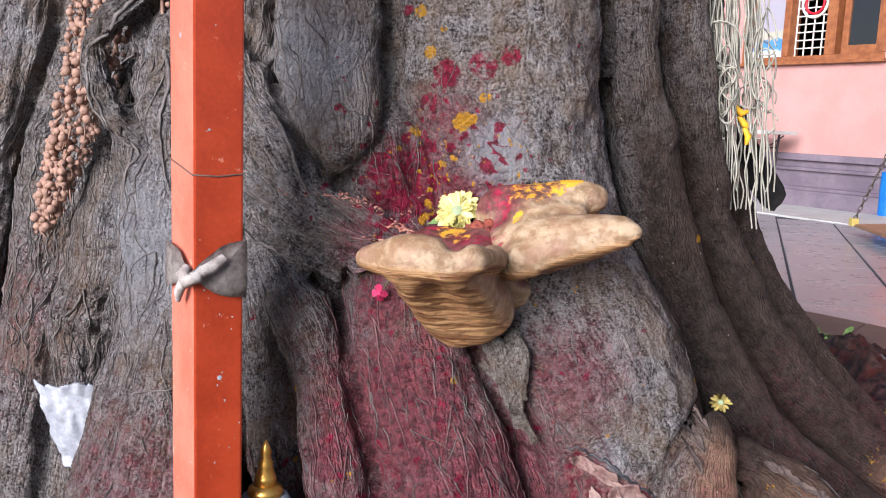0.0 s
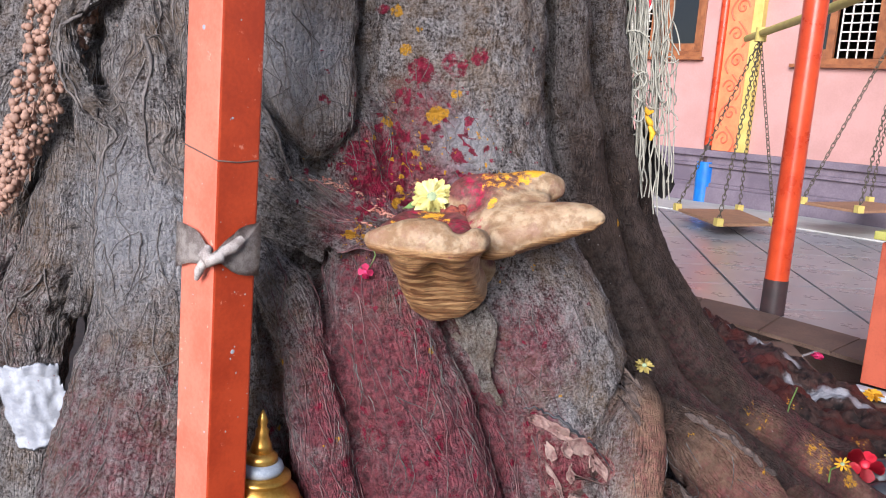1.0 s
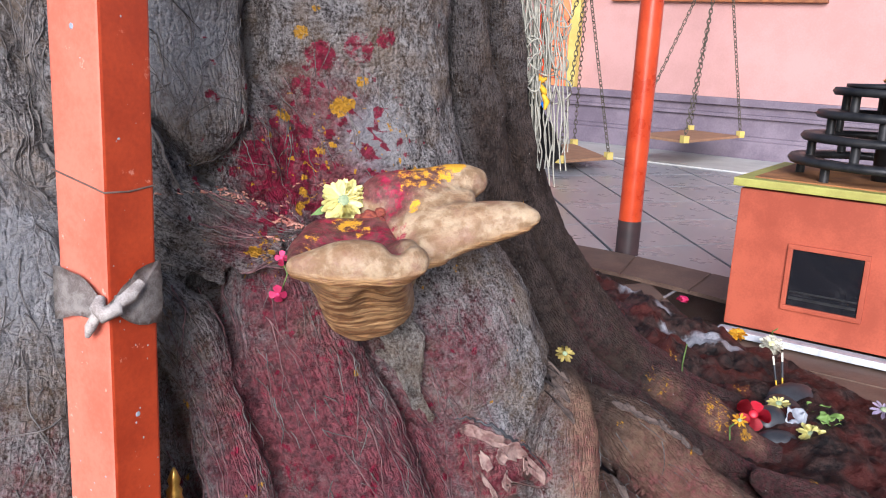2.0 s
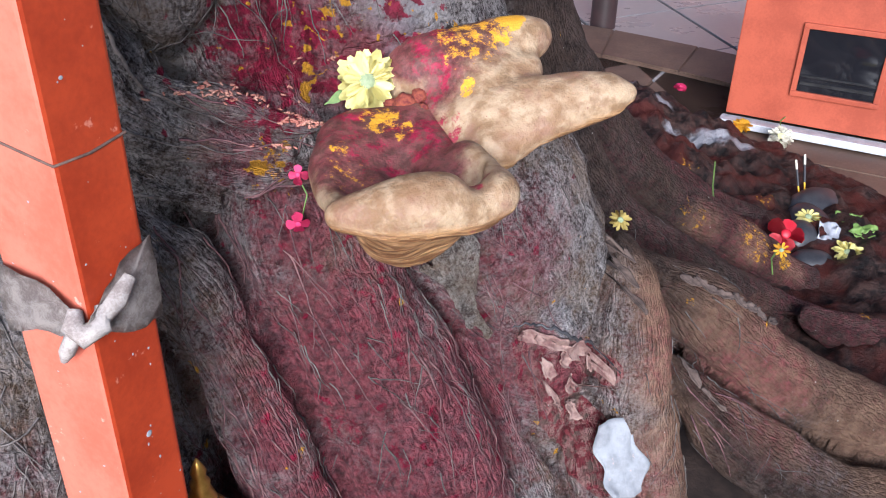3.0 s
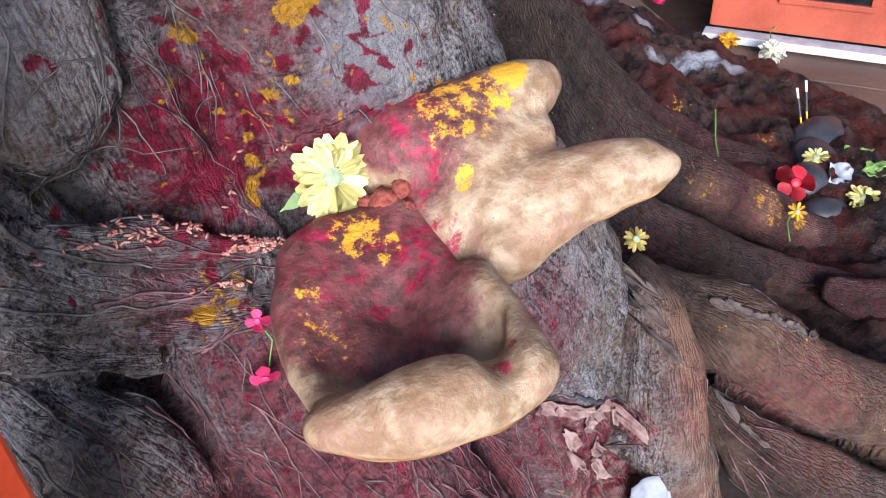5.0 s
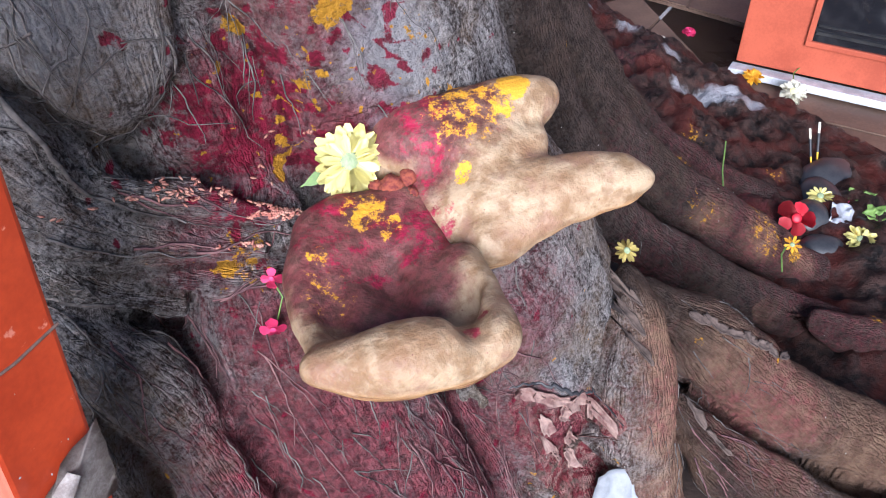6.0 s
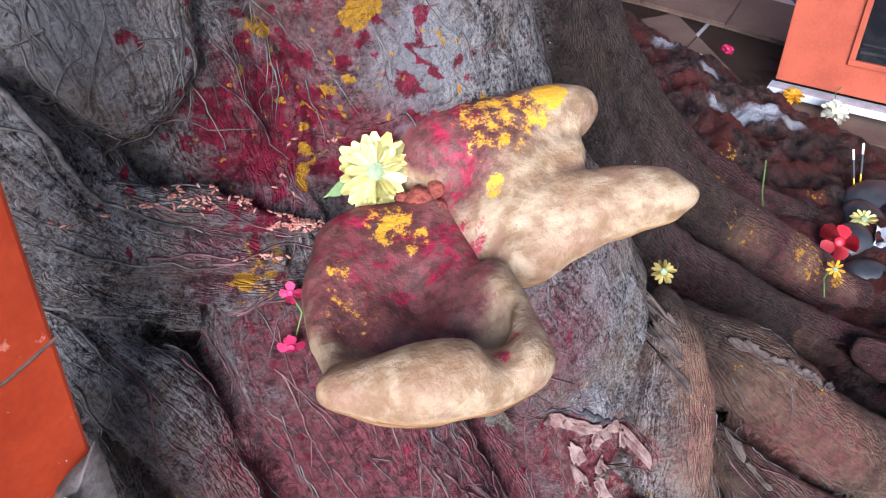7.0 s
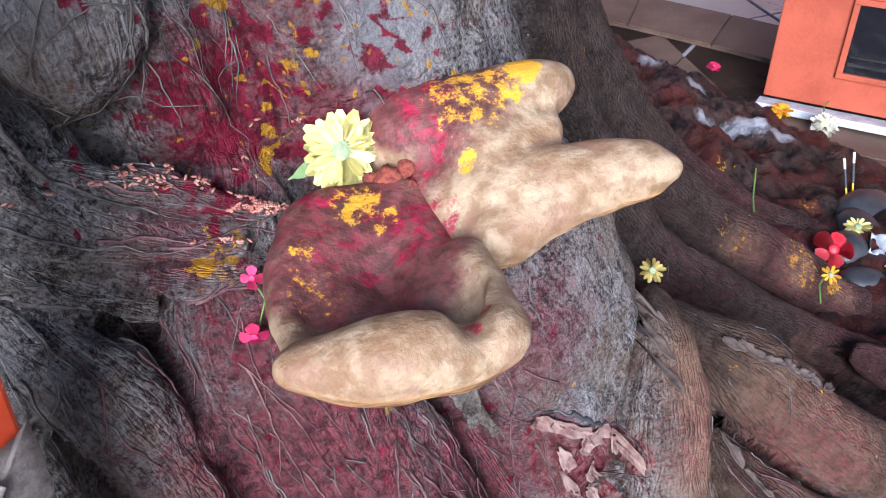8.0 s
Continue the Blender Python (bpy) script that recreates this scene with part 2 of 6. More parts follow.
PETAL = plain("pale_yellow_petal", (0.90, 0.84, 0.40), (0.88, 0.78, 0.24), 70, 0.6)
PETAL_WILTED = plain("wilted_yellow_petal", (0.52, 0.43, 0.14), (0.38, 0.27, 0.06), 90, 0.7)
PETAL_GOLD = plain("golden_petal", (0.85, 0.50, 0.03), (0.78, 0.40, 0.02), 70, 0.6)
PETAL_WHITE = plain("white_petal", (0.80, 0.78, 0.68), (0.70, 0.66, 0.5), 70, 0.6)
PETAL_RED = plain("crimson_petal", (0.62, 0.01, 0.03), (0.45, 0.005, 0.02), 40, 0.5)
PETAL_PINK = plain("pink_petal", (0.75, 0.05, 0.18), (0.60, 0.03, 0.12), 70, 0.6)
HEART = plain("green_flower_heart", (0.36, 0.42, 0.25), (0.22, 0.28, 0.15), 200, 0.8)
STALK = plain("green_stalk", (0.16, 0.26, 0.06), (0.10, 0.17, 0.04), 50, 0.6)
PAPER = plain("bluish_white_plaster", (0.44, 0.455, 0.50), (0.28, 0.29, 0.33), 25, 0.85, 0, 0.5, 0.003, 150, (0.30, 0.16, 0.18))
WHITE_PAPER = plain("white_limed_paper", (0.31, 0.325, 0.35), (0.21, 0.22, 0.24), 25, 0.8, 0, 0.5, 0.002, 150, (0.42, 0.34, 0.32))
STONE = plain("black_river_stone", (0.05, 0.05, 0.055), (0.025, 0.025, 0.03), 30, 0.45)
DRYLEAF = plain("dark_dry_leaf", (0.035, 0.03, 0.028), (0.015, 0.013, 0.012), 40, 0.8)


# ---- mesh helpers ----
def part(name, bm, mat, parent=None, label=""):
    me = bpy.data.meshes.new(name)
    bm.to_mesh(me)
    bm.free()
    me.materials.append(mat)
    ob = new(name, me)
    ob.parent = parent
    if label:
        tagged(ob, label)
    return ob


def empty(name, where, label, category, group="", kind=""):
    ob = new(name)
    ob.location = where
    return tagged(ob, label, category, group, kind)


def shade_smooth(bm, angle=None):
    for f in bm.faces:
        f.smooth = True
    return bm


def box(bm, centre, size, m=None, bevel=0.0):
    r = bmesh.ops.create_cube(bm, size=1.0)
    t = (m or Matrix()) @ Matrix.LocRotScale(centre, None, size)
    bmesh.ops.transform(bm, matrix=t, verts=r["verts"])
    if bevel:
        edges = list({e for v in r["verts"] for e in v.link_edges})
        bmesh.ops.bevel(bm, geom=edges, offset=bevel, segments=2, affect="EDGES", profile=0.6)
    return bm


def tube(bm, points, radii, sides=8, close=True):
    """A swept tube along points, with one radius for each."""
    points = [Vector(p) for p in points]
    rings, up = [], Vector((0.31, 0.2, 0.93))
    for i, p in enumerate(points):
        way = (points[min(i + 1, len(points) - 1)] - points[max(i - 1, 0)]).normalized()
        a = way.cross(up)
        a = (a if a.length > 1e-3 else way.cross(Vector((1, 0, 0)))).normalized()
        c = way.cross(a).normalized()
        r = radii[i] if isinstance(radii, (list, tuple)) else radii
        rings.append([bm.verts.new(p + r * (math.cos(2 * math.pi * j / sides) * a + math.sin(2 * math.pi * j / sides) * c)) for j in range(sides)])
    for r0, r1 in zip(rings, rings[1:]):
        for j in range(sides):
            f = bm.faces.new((r0[j], r0[(j + 1) % sides], r1[(j + 1) % sides], r1[j]))
            f.smooth = True
    if close:
        bm.faces.new([bm.verts.new(v.co) for v in rings[0][::-1]])
        bm.faces.new([bm.verts.new(v.co) for v in rings[-1]])
    return bm


def lathe(bm, profile, sides=32, m=None):
    """A turned body from (radius, height) pairs."""
    rings = []
    for r, z in profile:
        rings.append([bm.verts.new((m or Matrix()) @ Vector((r * math.cos(2 * math.pi * j / sides), r * math.sin(2 * math.pi * j / sides), z))) for j in range(sides)])
    for a, b in zip(rings, rings[1:]):
        for j in range(sides):
            bm.faces.new((a[j], a[(j + 1) % sides], b[(j + 1) % sides], b[j])).smooth = True
    bm.faces.new(rings[0][::-1])
    bm.faces.new(rings[-1])
    return bm


def smooth_line(points, per=6):
    """Catmull-Rom points through rows of any width."""
    p = np.array(points, float)
    q = np.vstack([2 * p[0] - p[1], p, 2 * p[-1] - p[-2]])
    out = []
    for i in range(1, len(q) - 2):
        for s in np.linspace(0, 1, per, endpoint=False):
            a, b, c, d = q[i - 1], q[i], q[i + 1], q[i + 2]
            out.append(0.5 * (2 * b + (c - a) * s + (2 * a - 5 * b + 4 * c - d) * s * s + (3 * b - a - 3 * c + d) * s ** 3))
    out.append(p[-1])
    return np.array(out)


TABLE = np.random.default_rng(3).random((64, 64, 64)).astype(np.float32)


def value_noise(p):
    """Smooth noise of -1 to 1 at an array of places."""
    i = np.floor(p).astype(int)
    f = p - i
    f = f * f * (3 - 2 * f)
    out = np.zeros(len(p))
    for dx in (0, 1):
        for dy in (0, 1):
            for dz in (0, 1):
                w = (f[:, 0] if dx else 1 - f[:, 0]) * (f[:, 1] if dy else 1 - f[:, 1]) * (f[:, 2] if dz else 1 - f[:, 2])
                out += w * TABLE[(i[:, 0] + dx) % 64, (i[:, 1] + dy) % 64, (i[:, 2] + dz) % 64]
    return out * 2 - 1


def limb_distance(X, Y, Z, a, b):
    """Distance to a round cone from a to b, rows of x, y, z, radius."""
    d = b[:3] - a[:3]
    s = ((X - a[0]) * d[0] + (Y - a[1]) * d[1] + (Z - a[2]) * d[2]) / max(float(d @ d), 1e-9)
    s = np.clip(s, 0, 1)
    return np.sqrt((X - a[0] - s * d[0]) ** 2 + (Y - a[1] - s * d[1]) ** 2 + (Z - a[2] - s * d[2]) ** 2) - (a[3] + s * (b[3] - a[3]))


def grown(limbs, lo, hi, step, blend, carve=()):
    """Flows limbs (smooth lines of x, y, z, radius) into one body; carve cuts others away. Returns its places, quads and outward normals."""
    lo, hi = np.array(lo), np.array(hi)
    n = np.ceil((hi - lo) / step).astype(int) + 1
    ax = [(lo[i] + step * np.arange(n[i])).astype(np.float32) for i in range(3)]
    F = np.full(n, 0.3, np.float32)
    for sign, group in ((1, limbs), (-1, carve)):
        for line in group:
            pad = 0.035 + float(blend)
            low, high = (line[:, :3] - line[:, 3:]).min(0) - pad, (line[:, :3] + line[:, 3:]).max(0) + pad
            i0 = np.clip(np.floor((low - lo) / step).astype(int), 0, n)
            i1 = np.clip(np.ceil((high - lo) / step).astype(int) + 1, 0, n)
            if (i1 <= i0).any():
                continue
            D = np.full(i1 - i0, 0.3, np.float32)
            for a, b in zip(line, line[1:]):
                l, h = np.minimum(a[:3] - a[3], b[:3] - b[3]) - pad, np.maximum(a[:3] + a[3], b[:3] + b[3]) + pad
                j0 = np.clip(np.floor((l - lo) / step).astype(int), i0, i1)
                j1 = np.clip(np.ceil((h - lo) / step).astype(int) + 1, i0, i1)
                if (j1 <= j0).any():
                    continue
                s = tuple(slice(x, y) for x, y in zip(j0 - i0, j1 - i0))
                X, Y, Z = ax[0][j0[0]:j1[0], None, None], ax[1][None, j0[1]:j1[1], None], ax[2][None, None, j0[2]:j1[2]]
                D[s] = np.minimum(D[s], limb_distance(X, Y, Z, a, b))
            s = tuple(slice(x, y) for x, y in zip(i0, i1))
            if sign > 0:
                g = np.maximum(blend - np.abs(F[s] - D), 0) / blend
                F[s] = np.minimum(F[s], D) - g * g * blend / 4
            else:
                k = blend * 0.5
                g = np.maximum(k - np.abs(F[s] + D), 0) / k
                F[s] = np.maximum(F[s], -D) + g * g * k / 4
    F = np.pad(F, 1, constant_values=0.3)
    lo = lo - step
    S = F < 0
    c = np.zeros(np.array(S.shape) - 1, np.int8)
    corners = [(x, y, z) for x in (0, 1) for y in (0, 1) for z in (0, 1)]
    for x, y, z in corners:
        c += S[x:S.shape[0] - 1 + x, y:S.shape[1] - 1 + y, z:S.shape[2] - 1 + z]
    I, J, K = np.nonzero((c > 0) & (c < 8))
    index = np.full(c.shape, -1, np.int32)
    index[I, J, K] = np.arange(len(I))
    total, count = np.zeros((len(I), 3)), np.zeros(len(I))
    for p in corners:
        for axis in range(3):
            if p[axis]:
                continue
            q = list(p)
            q[axis] = 1
            fa, fb = F[I + p[0], J + p[1], K + p[2]], F[I + q[0], J + q[1], K + q[2]]
            hit = (fa < 0) != (fb < 0)
            t = np.where(hit, fa / np.where(hit, fa - fb, 1), 0)
            where = np.tile(np.array(p, float), (len(I), 1))
            where[:, axis] = t
            total += where * hit[:, None]
            count += hit
    P = lo + step * (np.stack([I, J, K], 1) + total / count[:, None])
    quads = []
    for axis in range(3):
        o1, o2 = [(1, 2), (2, 0), (0, 1)][axis]
        a = [slice(1, -1)] * 3
        b = [slice(1, -1)] * 3
        a[axis], b[axis] = slice(0, -1), slice(1, None)
        sa, sb = S[tuple(a)], S[tuple(b)]
        off = np.array([0 if i == axis else 1 for i in range(3)])
        for flip, found in ((False, sa & ~sb), (True, ~sa & sb)):
            e = np.stack(np.nonzero(found), 1) + off
            d1, d2 = np.zeros(3, int), np.zeros(3, int)
            d1[o1], d2[o2] = 1, 1
            ring = [e - d1 - d2, e - d2, e, e - d1]
            ids = np.stack([index[r[:, 0], r[:, 1], r[:, 2]] for r in ring], 1)
            quads.append(ids[:, ::-1] if flip else ids)
    return P, np.vstack(quads)


def mesh_normals(P, Q):
    nrm = np.cross(P[Q[:, 2]] - P[Q[:, 0]], P[Q[:, 3]] - P[Q[:, 1]])
    out = np.zeros_like(P)
    for i in range(4):
        np.add.at(out, Q[:, i], nrm)
    return out / np.maximum(np.linalg.norm(out, axis=1), 1e-12)[:, None]


def eased(P, Q, rounds=1):
    """Evens out a quad mesh by the mean of each place's faces."""
    for _ in range(rounds):
        mid, total, count = P[Q].mean(1), np.zeros_like(P), np.zeros(len(P))
        for i in range(4):
            np.add.at(total, Q[:, i], mid)
            np.add.at(count, Q[:, i], 1)
        P = total / np.maximum(count, 1)[:, None]
    return P


def raw_mesh(name, P, Q, mat, masks, parent=None):
    me = bpy.data.meshes.new(name)
    me.from_pydata(P.tolist(), [], Q.tolist())
    me.polygons.foreach_set("use_smooth", np.ones(len(Q), bool))
    for key, values in masks.items():
        a = me.attributes.new(key, "FLOAT_VECTOR" if values.ndim == 2 else "FLOAT", "POINT")
        a.data.foreach_set("vector" if values.ndim == 2 else "value", np.ascontiguousarray(values, np.float32).ravel())
    me.materials.append(mat)
    ob = new(name, me)
    ob.parent = parent
    return ob


def along_limbs(P, limbs):
    """For each place, the limb it belongs to: metres along it, metres round it, its number; the limb's direction; and how much farther off the next limb is."""
    best, owner, grain, ways = np.full(len(P), 9.0), np.zeros(len(P), int), np.zeros((len(P), 3)), np.zeros((len(P), 3))
    every = []
    for number, line in enumerate(limbs):
        run, own = 0.0, np.full(len(P), 9.0)
        for a, b in zip(line, line[1:]):
            d = b[:3] - a[:3]
            length = float(np.linalg.norm(d)) + 1e-9
            low, high = np.minimum(a[:3] - a[3], b[:3] - b[3]) - 0.05, np.maximum(a[:3] + a[3], b[:3] + b[3]) + 0.05
            near = np.nonzero(((P > low) & (P < high)).all(1))[0]
            if len(near):
                p = P[near] - a[:3]
                s = np.clip(p @ d / length ** 2, 0, 1)
                off = p - s[:, None] * d
                dist = np.linalg.norm(off, axis=1) - (a[3] + s * (b[3] - a[3]))
                own[near] = np.minimum(own[near], dist)
                better = dist < best[near]
                hit = near[better]
                way = d / length
                side = np.cross(way, (0, -1, 0))
                side /= np.linalg.norm(side) + 1e-9
                front = np.cross(side, way)
                o = off[better]
                turn = np.arctan2(o @ side, o @ front)
                best[hit] = dist[better]
                owner[hit] = number
                grain[hit] = np.stack([run + s[better] * length, turn * 0.11, np.full(len(hit), number * 7.3)], 1)
                ways[hit] = way
            run += length
        every.append(own)
    every = np.array(every)
    every[owner, np.arange(len(P))] = 9.0
    return grain, ways, every.min(0) - best


def dabs(P, rows, soft=0.55):
    """A mask of round dabs given as x, z, radius, strength, on whatever faces the path."""
    out = np.zeros(len(P))
    for x, z, r, amount in rows:
        d = np.sqrt((P[:, 0] - x) ** 2 + (P[:, 2] - z) ** 2) / r
        out = np.maximum(out, amount * np.clip((1.35 - d) / (1.35 * soft), 0, 1))
    return out


# ---- setting: court floor, plinth and wall ----
WALL_AT, ALONG, OUT = Vector((4.24, 8.48, 0)), Vector((0.53, -0.848, 0)), Vector((-0.848, -0.53, 0))
WALL_FRAME = Matrix(((ALONG.x, OUT.x, 0, WALL_AT.x), (ALONG.y, OUT.y, 0, WALL_AT.y), (0, 0, 1, 0), (0, 0, 0, 1)))


def on_wall(s, out, z):
    return WALL_FRAME @ Vector((s, out, z))


def wall_box(bm, s0, s1, o0, o1, z0, z1, bevel=0.0):
    return box(bm, ((s0 + s1) / 2, (o0 + o1) / 2, (z0 + z1) / 2), (s1 - s0, o1 - o0, z1 - z0), WALL_FRAME, bevel)


bm = bmesh.new()
bmesh.ops.create_grid(bm, x_segments=40, y_segments=40, size=150)
bmesh.ops.translate(bm, vec=(0, 0, FLOOR - 0.02), verts=bm.verts)
ground = tagged(part("ground", bm, EARTH), "trodden brown earth round the temple court", "ground", kind="structure")

bm = bmesh.new()
wall_box(bm, -9, 9, -0.35, -0.10, 0.0, 1.54)
wall_box(bm, -9, -1.75, -0.35, -0.10, 1.54, 2.75)
wall_box(bm, -0.04, 1.0, -0.35, -0.10, 1.54, 2.75)
wall_box(bm, 3.0, 9, -0.35, -0.10, 1.54, 2.75)
wall_box(bm, -9, 9, -0.35, -0.10, 2.75, 3.4)
wall_box(bm, -1.75, -0.04, -0.35, -0.10, 1.54, 1.60)
wall = tagged(part("wall_north", bm, PINK), "pink painted temple wall with two windows", "wall", kind="structure")
bm = bmesh.new()
wall_box(bm, -9, 9, -4.0, -3.9, 0, 3.4)
wall_box(bm, -9, 9, -3.9, -0.36, 0.5, 0.6)
wall_box(bm, -9, 9, -3.9, -0.36, 3.3, 3.4)
wall_box(bm, -9.1, -9, -3.9, -0.36, 0, 3.4)
wall_box(bm, 9, 9.1, -3.9, -0.36, 0, 3.4)
tagged(part("wall_inner", bm, DARKROOM), "dim plain room behind the windows", "wall", kind="structure")
bm = bmesh.new()
for z0, z1, o in ((0.0, 0.23, 0.0), (0.23, 0.27, -0.02), (0.27, 0.44, -0.04), (0.44, 0.475, 0.0), (0.475, 0.55, -0.03), (0.55, 0.62, 0.02)):
    wall_box(bm, -9, 9, -0.099, o, z0, z1, 0.006)
tagged(part("trim_plinth", bm, PURPLE), "purple-grey painted moulded plinth under the pink wall", "plinth", kind="structure")
bm = bmesh.new()
wall_box(bm, -9, 9, 0.004, 1.13, 0.0, FLOOR + 0.012, 0.006)
tagged(part("pavement", bm, PALE), "pale concrete strip along the plinth", "pavement", kind="structure")

# ---- the tree: limbs of x, y, z, radius ----
STEMS = []


def limb(*rows):
    STEMS.append(smooth_line(rows))


# main stem, swelling towards its foot
limb((0.05, 1.42, 1.45, 0.185), (0.052, 1.415, 0.95, 0.184), (0.07, 1.40, 0.76, 0.185), (0.125, 1.365, 0.54, 0.195), (0.19, 1.335, 0.44, 0.192), (0.235, 1.33, 0.34, 0.190), (0.25, 1.315, 0.18, 0.205), (0.26, 1.31, 0.0, 0.22))
# column beside it, ending in a knuckle over the level roots
limb((-0.18, 1.31, 1.45, 0.083), (-0.178, 1.305, 0.95, 0.083), (-0.168, 1.296, 0.84, 0.083), (-0.160, 1.288, 0.785, 0.074), (-0.165, 1.30, 0.745, 0.050), (-0.17, 1.33, 0.70, 0.04))
# stained niche between column and stem
limb((-0.10, 1.36, 0.90, 0.05), (-0.10, 1.335, 0.82, 0.056), (-0.10, 1.31, 0.75, 0.070), (-0.085, 1.30, 0.69, 0.074), (-0.05, 1.30, 0.64, 0.075))
limb((-0.03, 1.36, 0.86, 0.07), (-0.03, 1.335, 0.76, 0.085), (-0.01, 1.32, 0.68, 0.088))
# broad root that comes down behind the post and splits into level ones
limb((-0.35, 1.35, 0.92, 0.06), (-0.335, 1.33, 0.85, 0.068), (-0.285, 1.287, 0.775, 0.072), (-0.235, 1.258, 0.71, 0.066), (-0.185, 1.232, 0.664, 0.051), (-0.135, 1.208, 0.642, 0.035), (-0.08, 1.185, 0.630, 0.022))
limb((-0.215, 1.235, 0.712, 0.028), (-0.165, 1.212, 0.690, 0.025), (-0.115, 1.203, 0.672, 0.0235), (-0.07, 1.195, 0.657, 0.017), (-0.035, 1.19, 0.648, 0.010))
limb((-0.16, 1.205, 0.622, 0.024), (-0.10, 1.182, 0.612, 0.022), (-0.05, 1.175, 0.605, 0.018))
limb((-0.30, 1.27, 0.70, 0.030), (-0.25, 1.225, 0.645, 0.026), (-0.20, 1.205, 0.612, 0.020), (-0.15, 1.190, 0.592, 0.014))
# knuckled root that drops from them into the crimson foot
limb((-0.27, 1.26, 0.62, 0.035), (-0.225, 1.208, 0.560, 0.048), (-0.192, 1.192, 0.505, 0.052), (-0.168, 1.180, 0.45, 0.049), (-0.14, 1.145, 0.36, 0.049), (-0.115, 1.12, 0.25, 0.053), (-0.09, 1.09, 0.1, 0.06), (-0.08, 1.08, 0.0, 0.065))
# broad red foot under the left bracket
limb((-0.07, 1.28, 0.66, 0.065), (-0.06, 1.245, 0.56, 0.090), (-0.035, 1.212, 0.44, 0.102), (0.015, 1.175, 0.30, 0.112), (0.045, 1.14, 0.14, 0.125), (0.06, 1.12, 0.0, 0.14))
limb((0.075, 1.24, 0.50, 0.03), (0.115, 1.210, 0.38, 0.032), (0.165, 1.170, 0.26, 0.035), (0.20, 1.12, 0.12, 0.045), (0.215, 1.08, 0.0, 0.06))
# root between post and red foot
limb((-0.33, 1.30, 0.66, 0.045), (-0.285, 1.235, 0.57, 0.046), (-0.255, 1.200, 0.50, 0.046), (-0.24, 1.195, 0.42, 0.050), (-0.225, 1.190, 0.33, 0.054), (-0.215, 1.195, 0.22, 0.05), (-0.20, 1.19, 0.0, 0.06))
# pale column left of the post
limb((-0.44, 1.42, 1.0, 0.06), (-0.405, 1.34, 0.82, 0.085), (-0.390, 1.302, 0.66, 0.095), (-0.380, 1.275, 0.53, 0.096), (-0.380, 1.245, 0.45, 0.100), (-0.388, 1.207, 0.35, 0.112), (-0.405, 1.19, 0.22, 0.130), (-0.42, 1.17, 0.0, 0.17))
# looped root over it
limb((-0.36, 1.38, 1.25, 0.05), (-0.43, 1.355, 1.03, 0.036), (-0.485, 1.330, 0.965, 0.028), (-0.530, 1.320, 0.92, 0.023), (-0.532, 1.315, 0.87, 0.022), (-0.505, 1.300, 0.81, 0.021), (-0.45, 1.27, 0.755, 0.021), (-0.37, 1.235, 0.70, 0.02), (-0.31, 1.235, 0.63, 0.02))
limb((-0.42, 1.40, 1.05, 0.04), (-0.46, 1.36, 0.93, 0.035), (-0.43, 1.32, 0.85, 0.03), (-0.36, 1.29, 0.76, 0.03), (-0.29, 1.28, 0.70, 0.03))
# matted curtain between column and post
limb((-0.30, 1.40, 1.45, 0.09), (-0.31, 1.385, 1.0, 0.08), (-0.32, 1.36, 0.85, 0.06), (-0.31, 1.33, 0.72, 0.04))
# far-left stem and its matted feet
limb((-0.70, 1.60, 1.45, 0.075), (-0.745, 1.575, 1.0, 0.072), (-0.77, 1.56, 0.86, 0.068), (-0.815, 1.55, 0.70, 0.065), (-0.85, 1.50, 0.5, 0.075), (-0.88, 1.45, 0.2, 0.09), (-0.9, 1.4, 0.0, 0.12))
limb((-0.58, 1.64, 1.45, 0.10), (-0.61, 1.60, 0.95, 0.10), (-0.655, 1.55, 0.75, 0.09), (-0.68, 1.51, 0.55, 0.08), (-0.70, 1.47, 0.38, 0.075), (-0.71, 1.40, 0.15, 0.09), (-0.72, 1.37, 0.0, 0.12))
limb((-0.545, 1.44, 0.74, 0.04), (-0.547, 1.395, 0.62, 0.05), (-0.555, 1.390, 0.53, 0.058), (-0.595, 1.425, 0.45, 0.058), (-0.61, 1.42, 0.3, 0.055), (-0.61, 1.38, 0.15, 0.06), (-0.61, 1.36, 0.0, 0.08))
limb((-0.50, 1.40, 0.86, 0.03), (-0.505, 1.375, 0.72, 0.03), (-0.50, 1.35, 0.6, 0.025), (-0.515, 1.33, 0.47, 0.02))
# hidden core behind the outer roots
limb((-0.24, 1.31, 0.60, 0.07), (-0.20, 1.28, 0.54, 0.07), (-0.17, 1.25, 0.40, 0.07), (-0.15, 1.22, 0.1, 0.08))
limb((0.22, 1.68, 1.45, 0.11), (0.29, 1.68, 0.75, 0.105), (0.40, 1.66, 0.45, 0.10), (0.50, 1.56, 0.22, 0.10), (0.55, 1.5, 0.0, 0.11))
limb((-0.38, 1.62, 1.45, 0.15), (-0.38, 1.60, 0.6, 0.16), (-0.36, 1.5, 0.0, 0.2))
limb((-0.20, 1.44, 0.85, 0.09), (-0.20, 1.40, 0.62, 0.10), (-0.21, 1.36, 0.4, 0.11), (-0.20, 1.30, 0.1, 0.12))
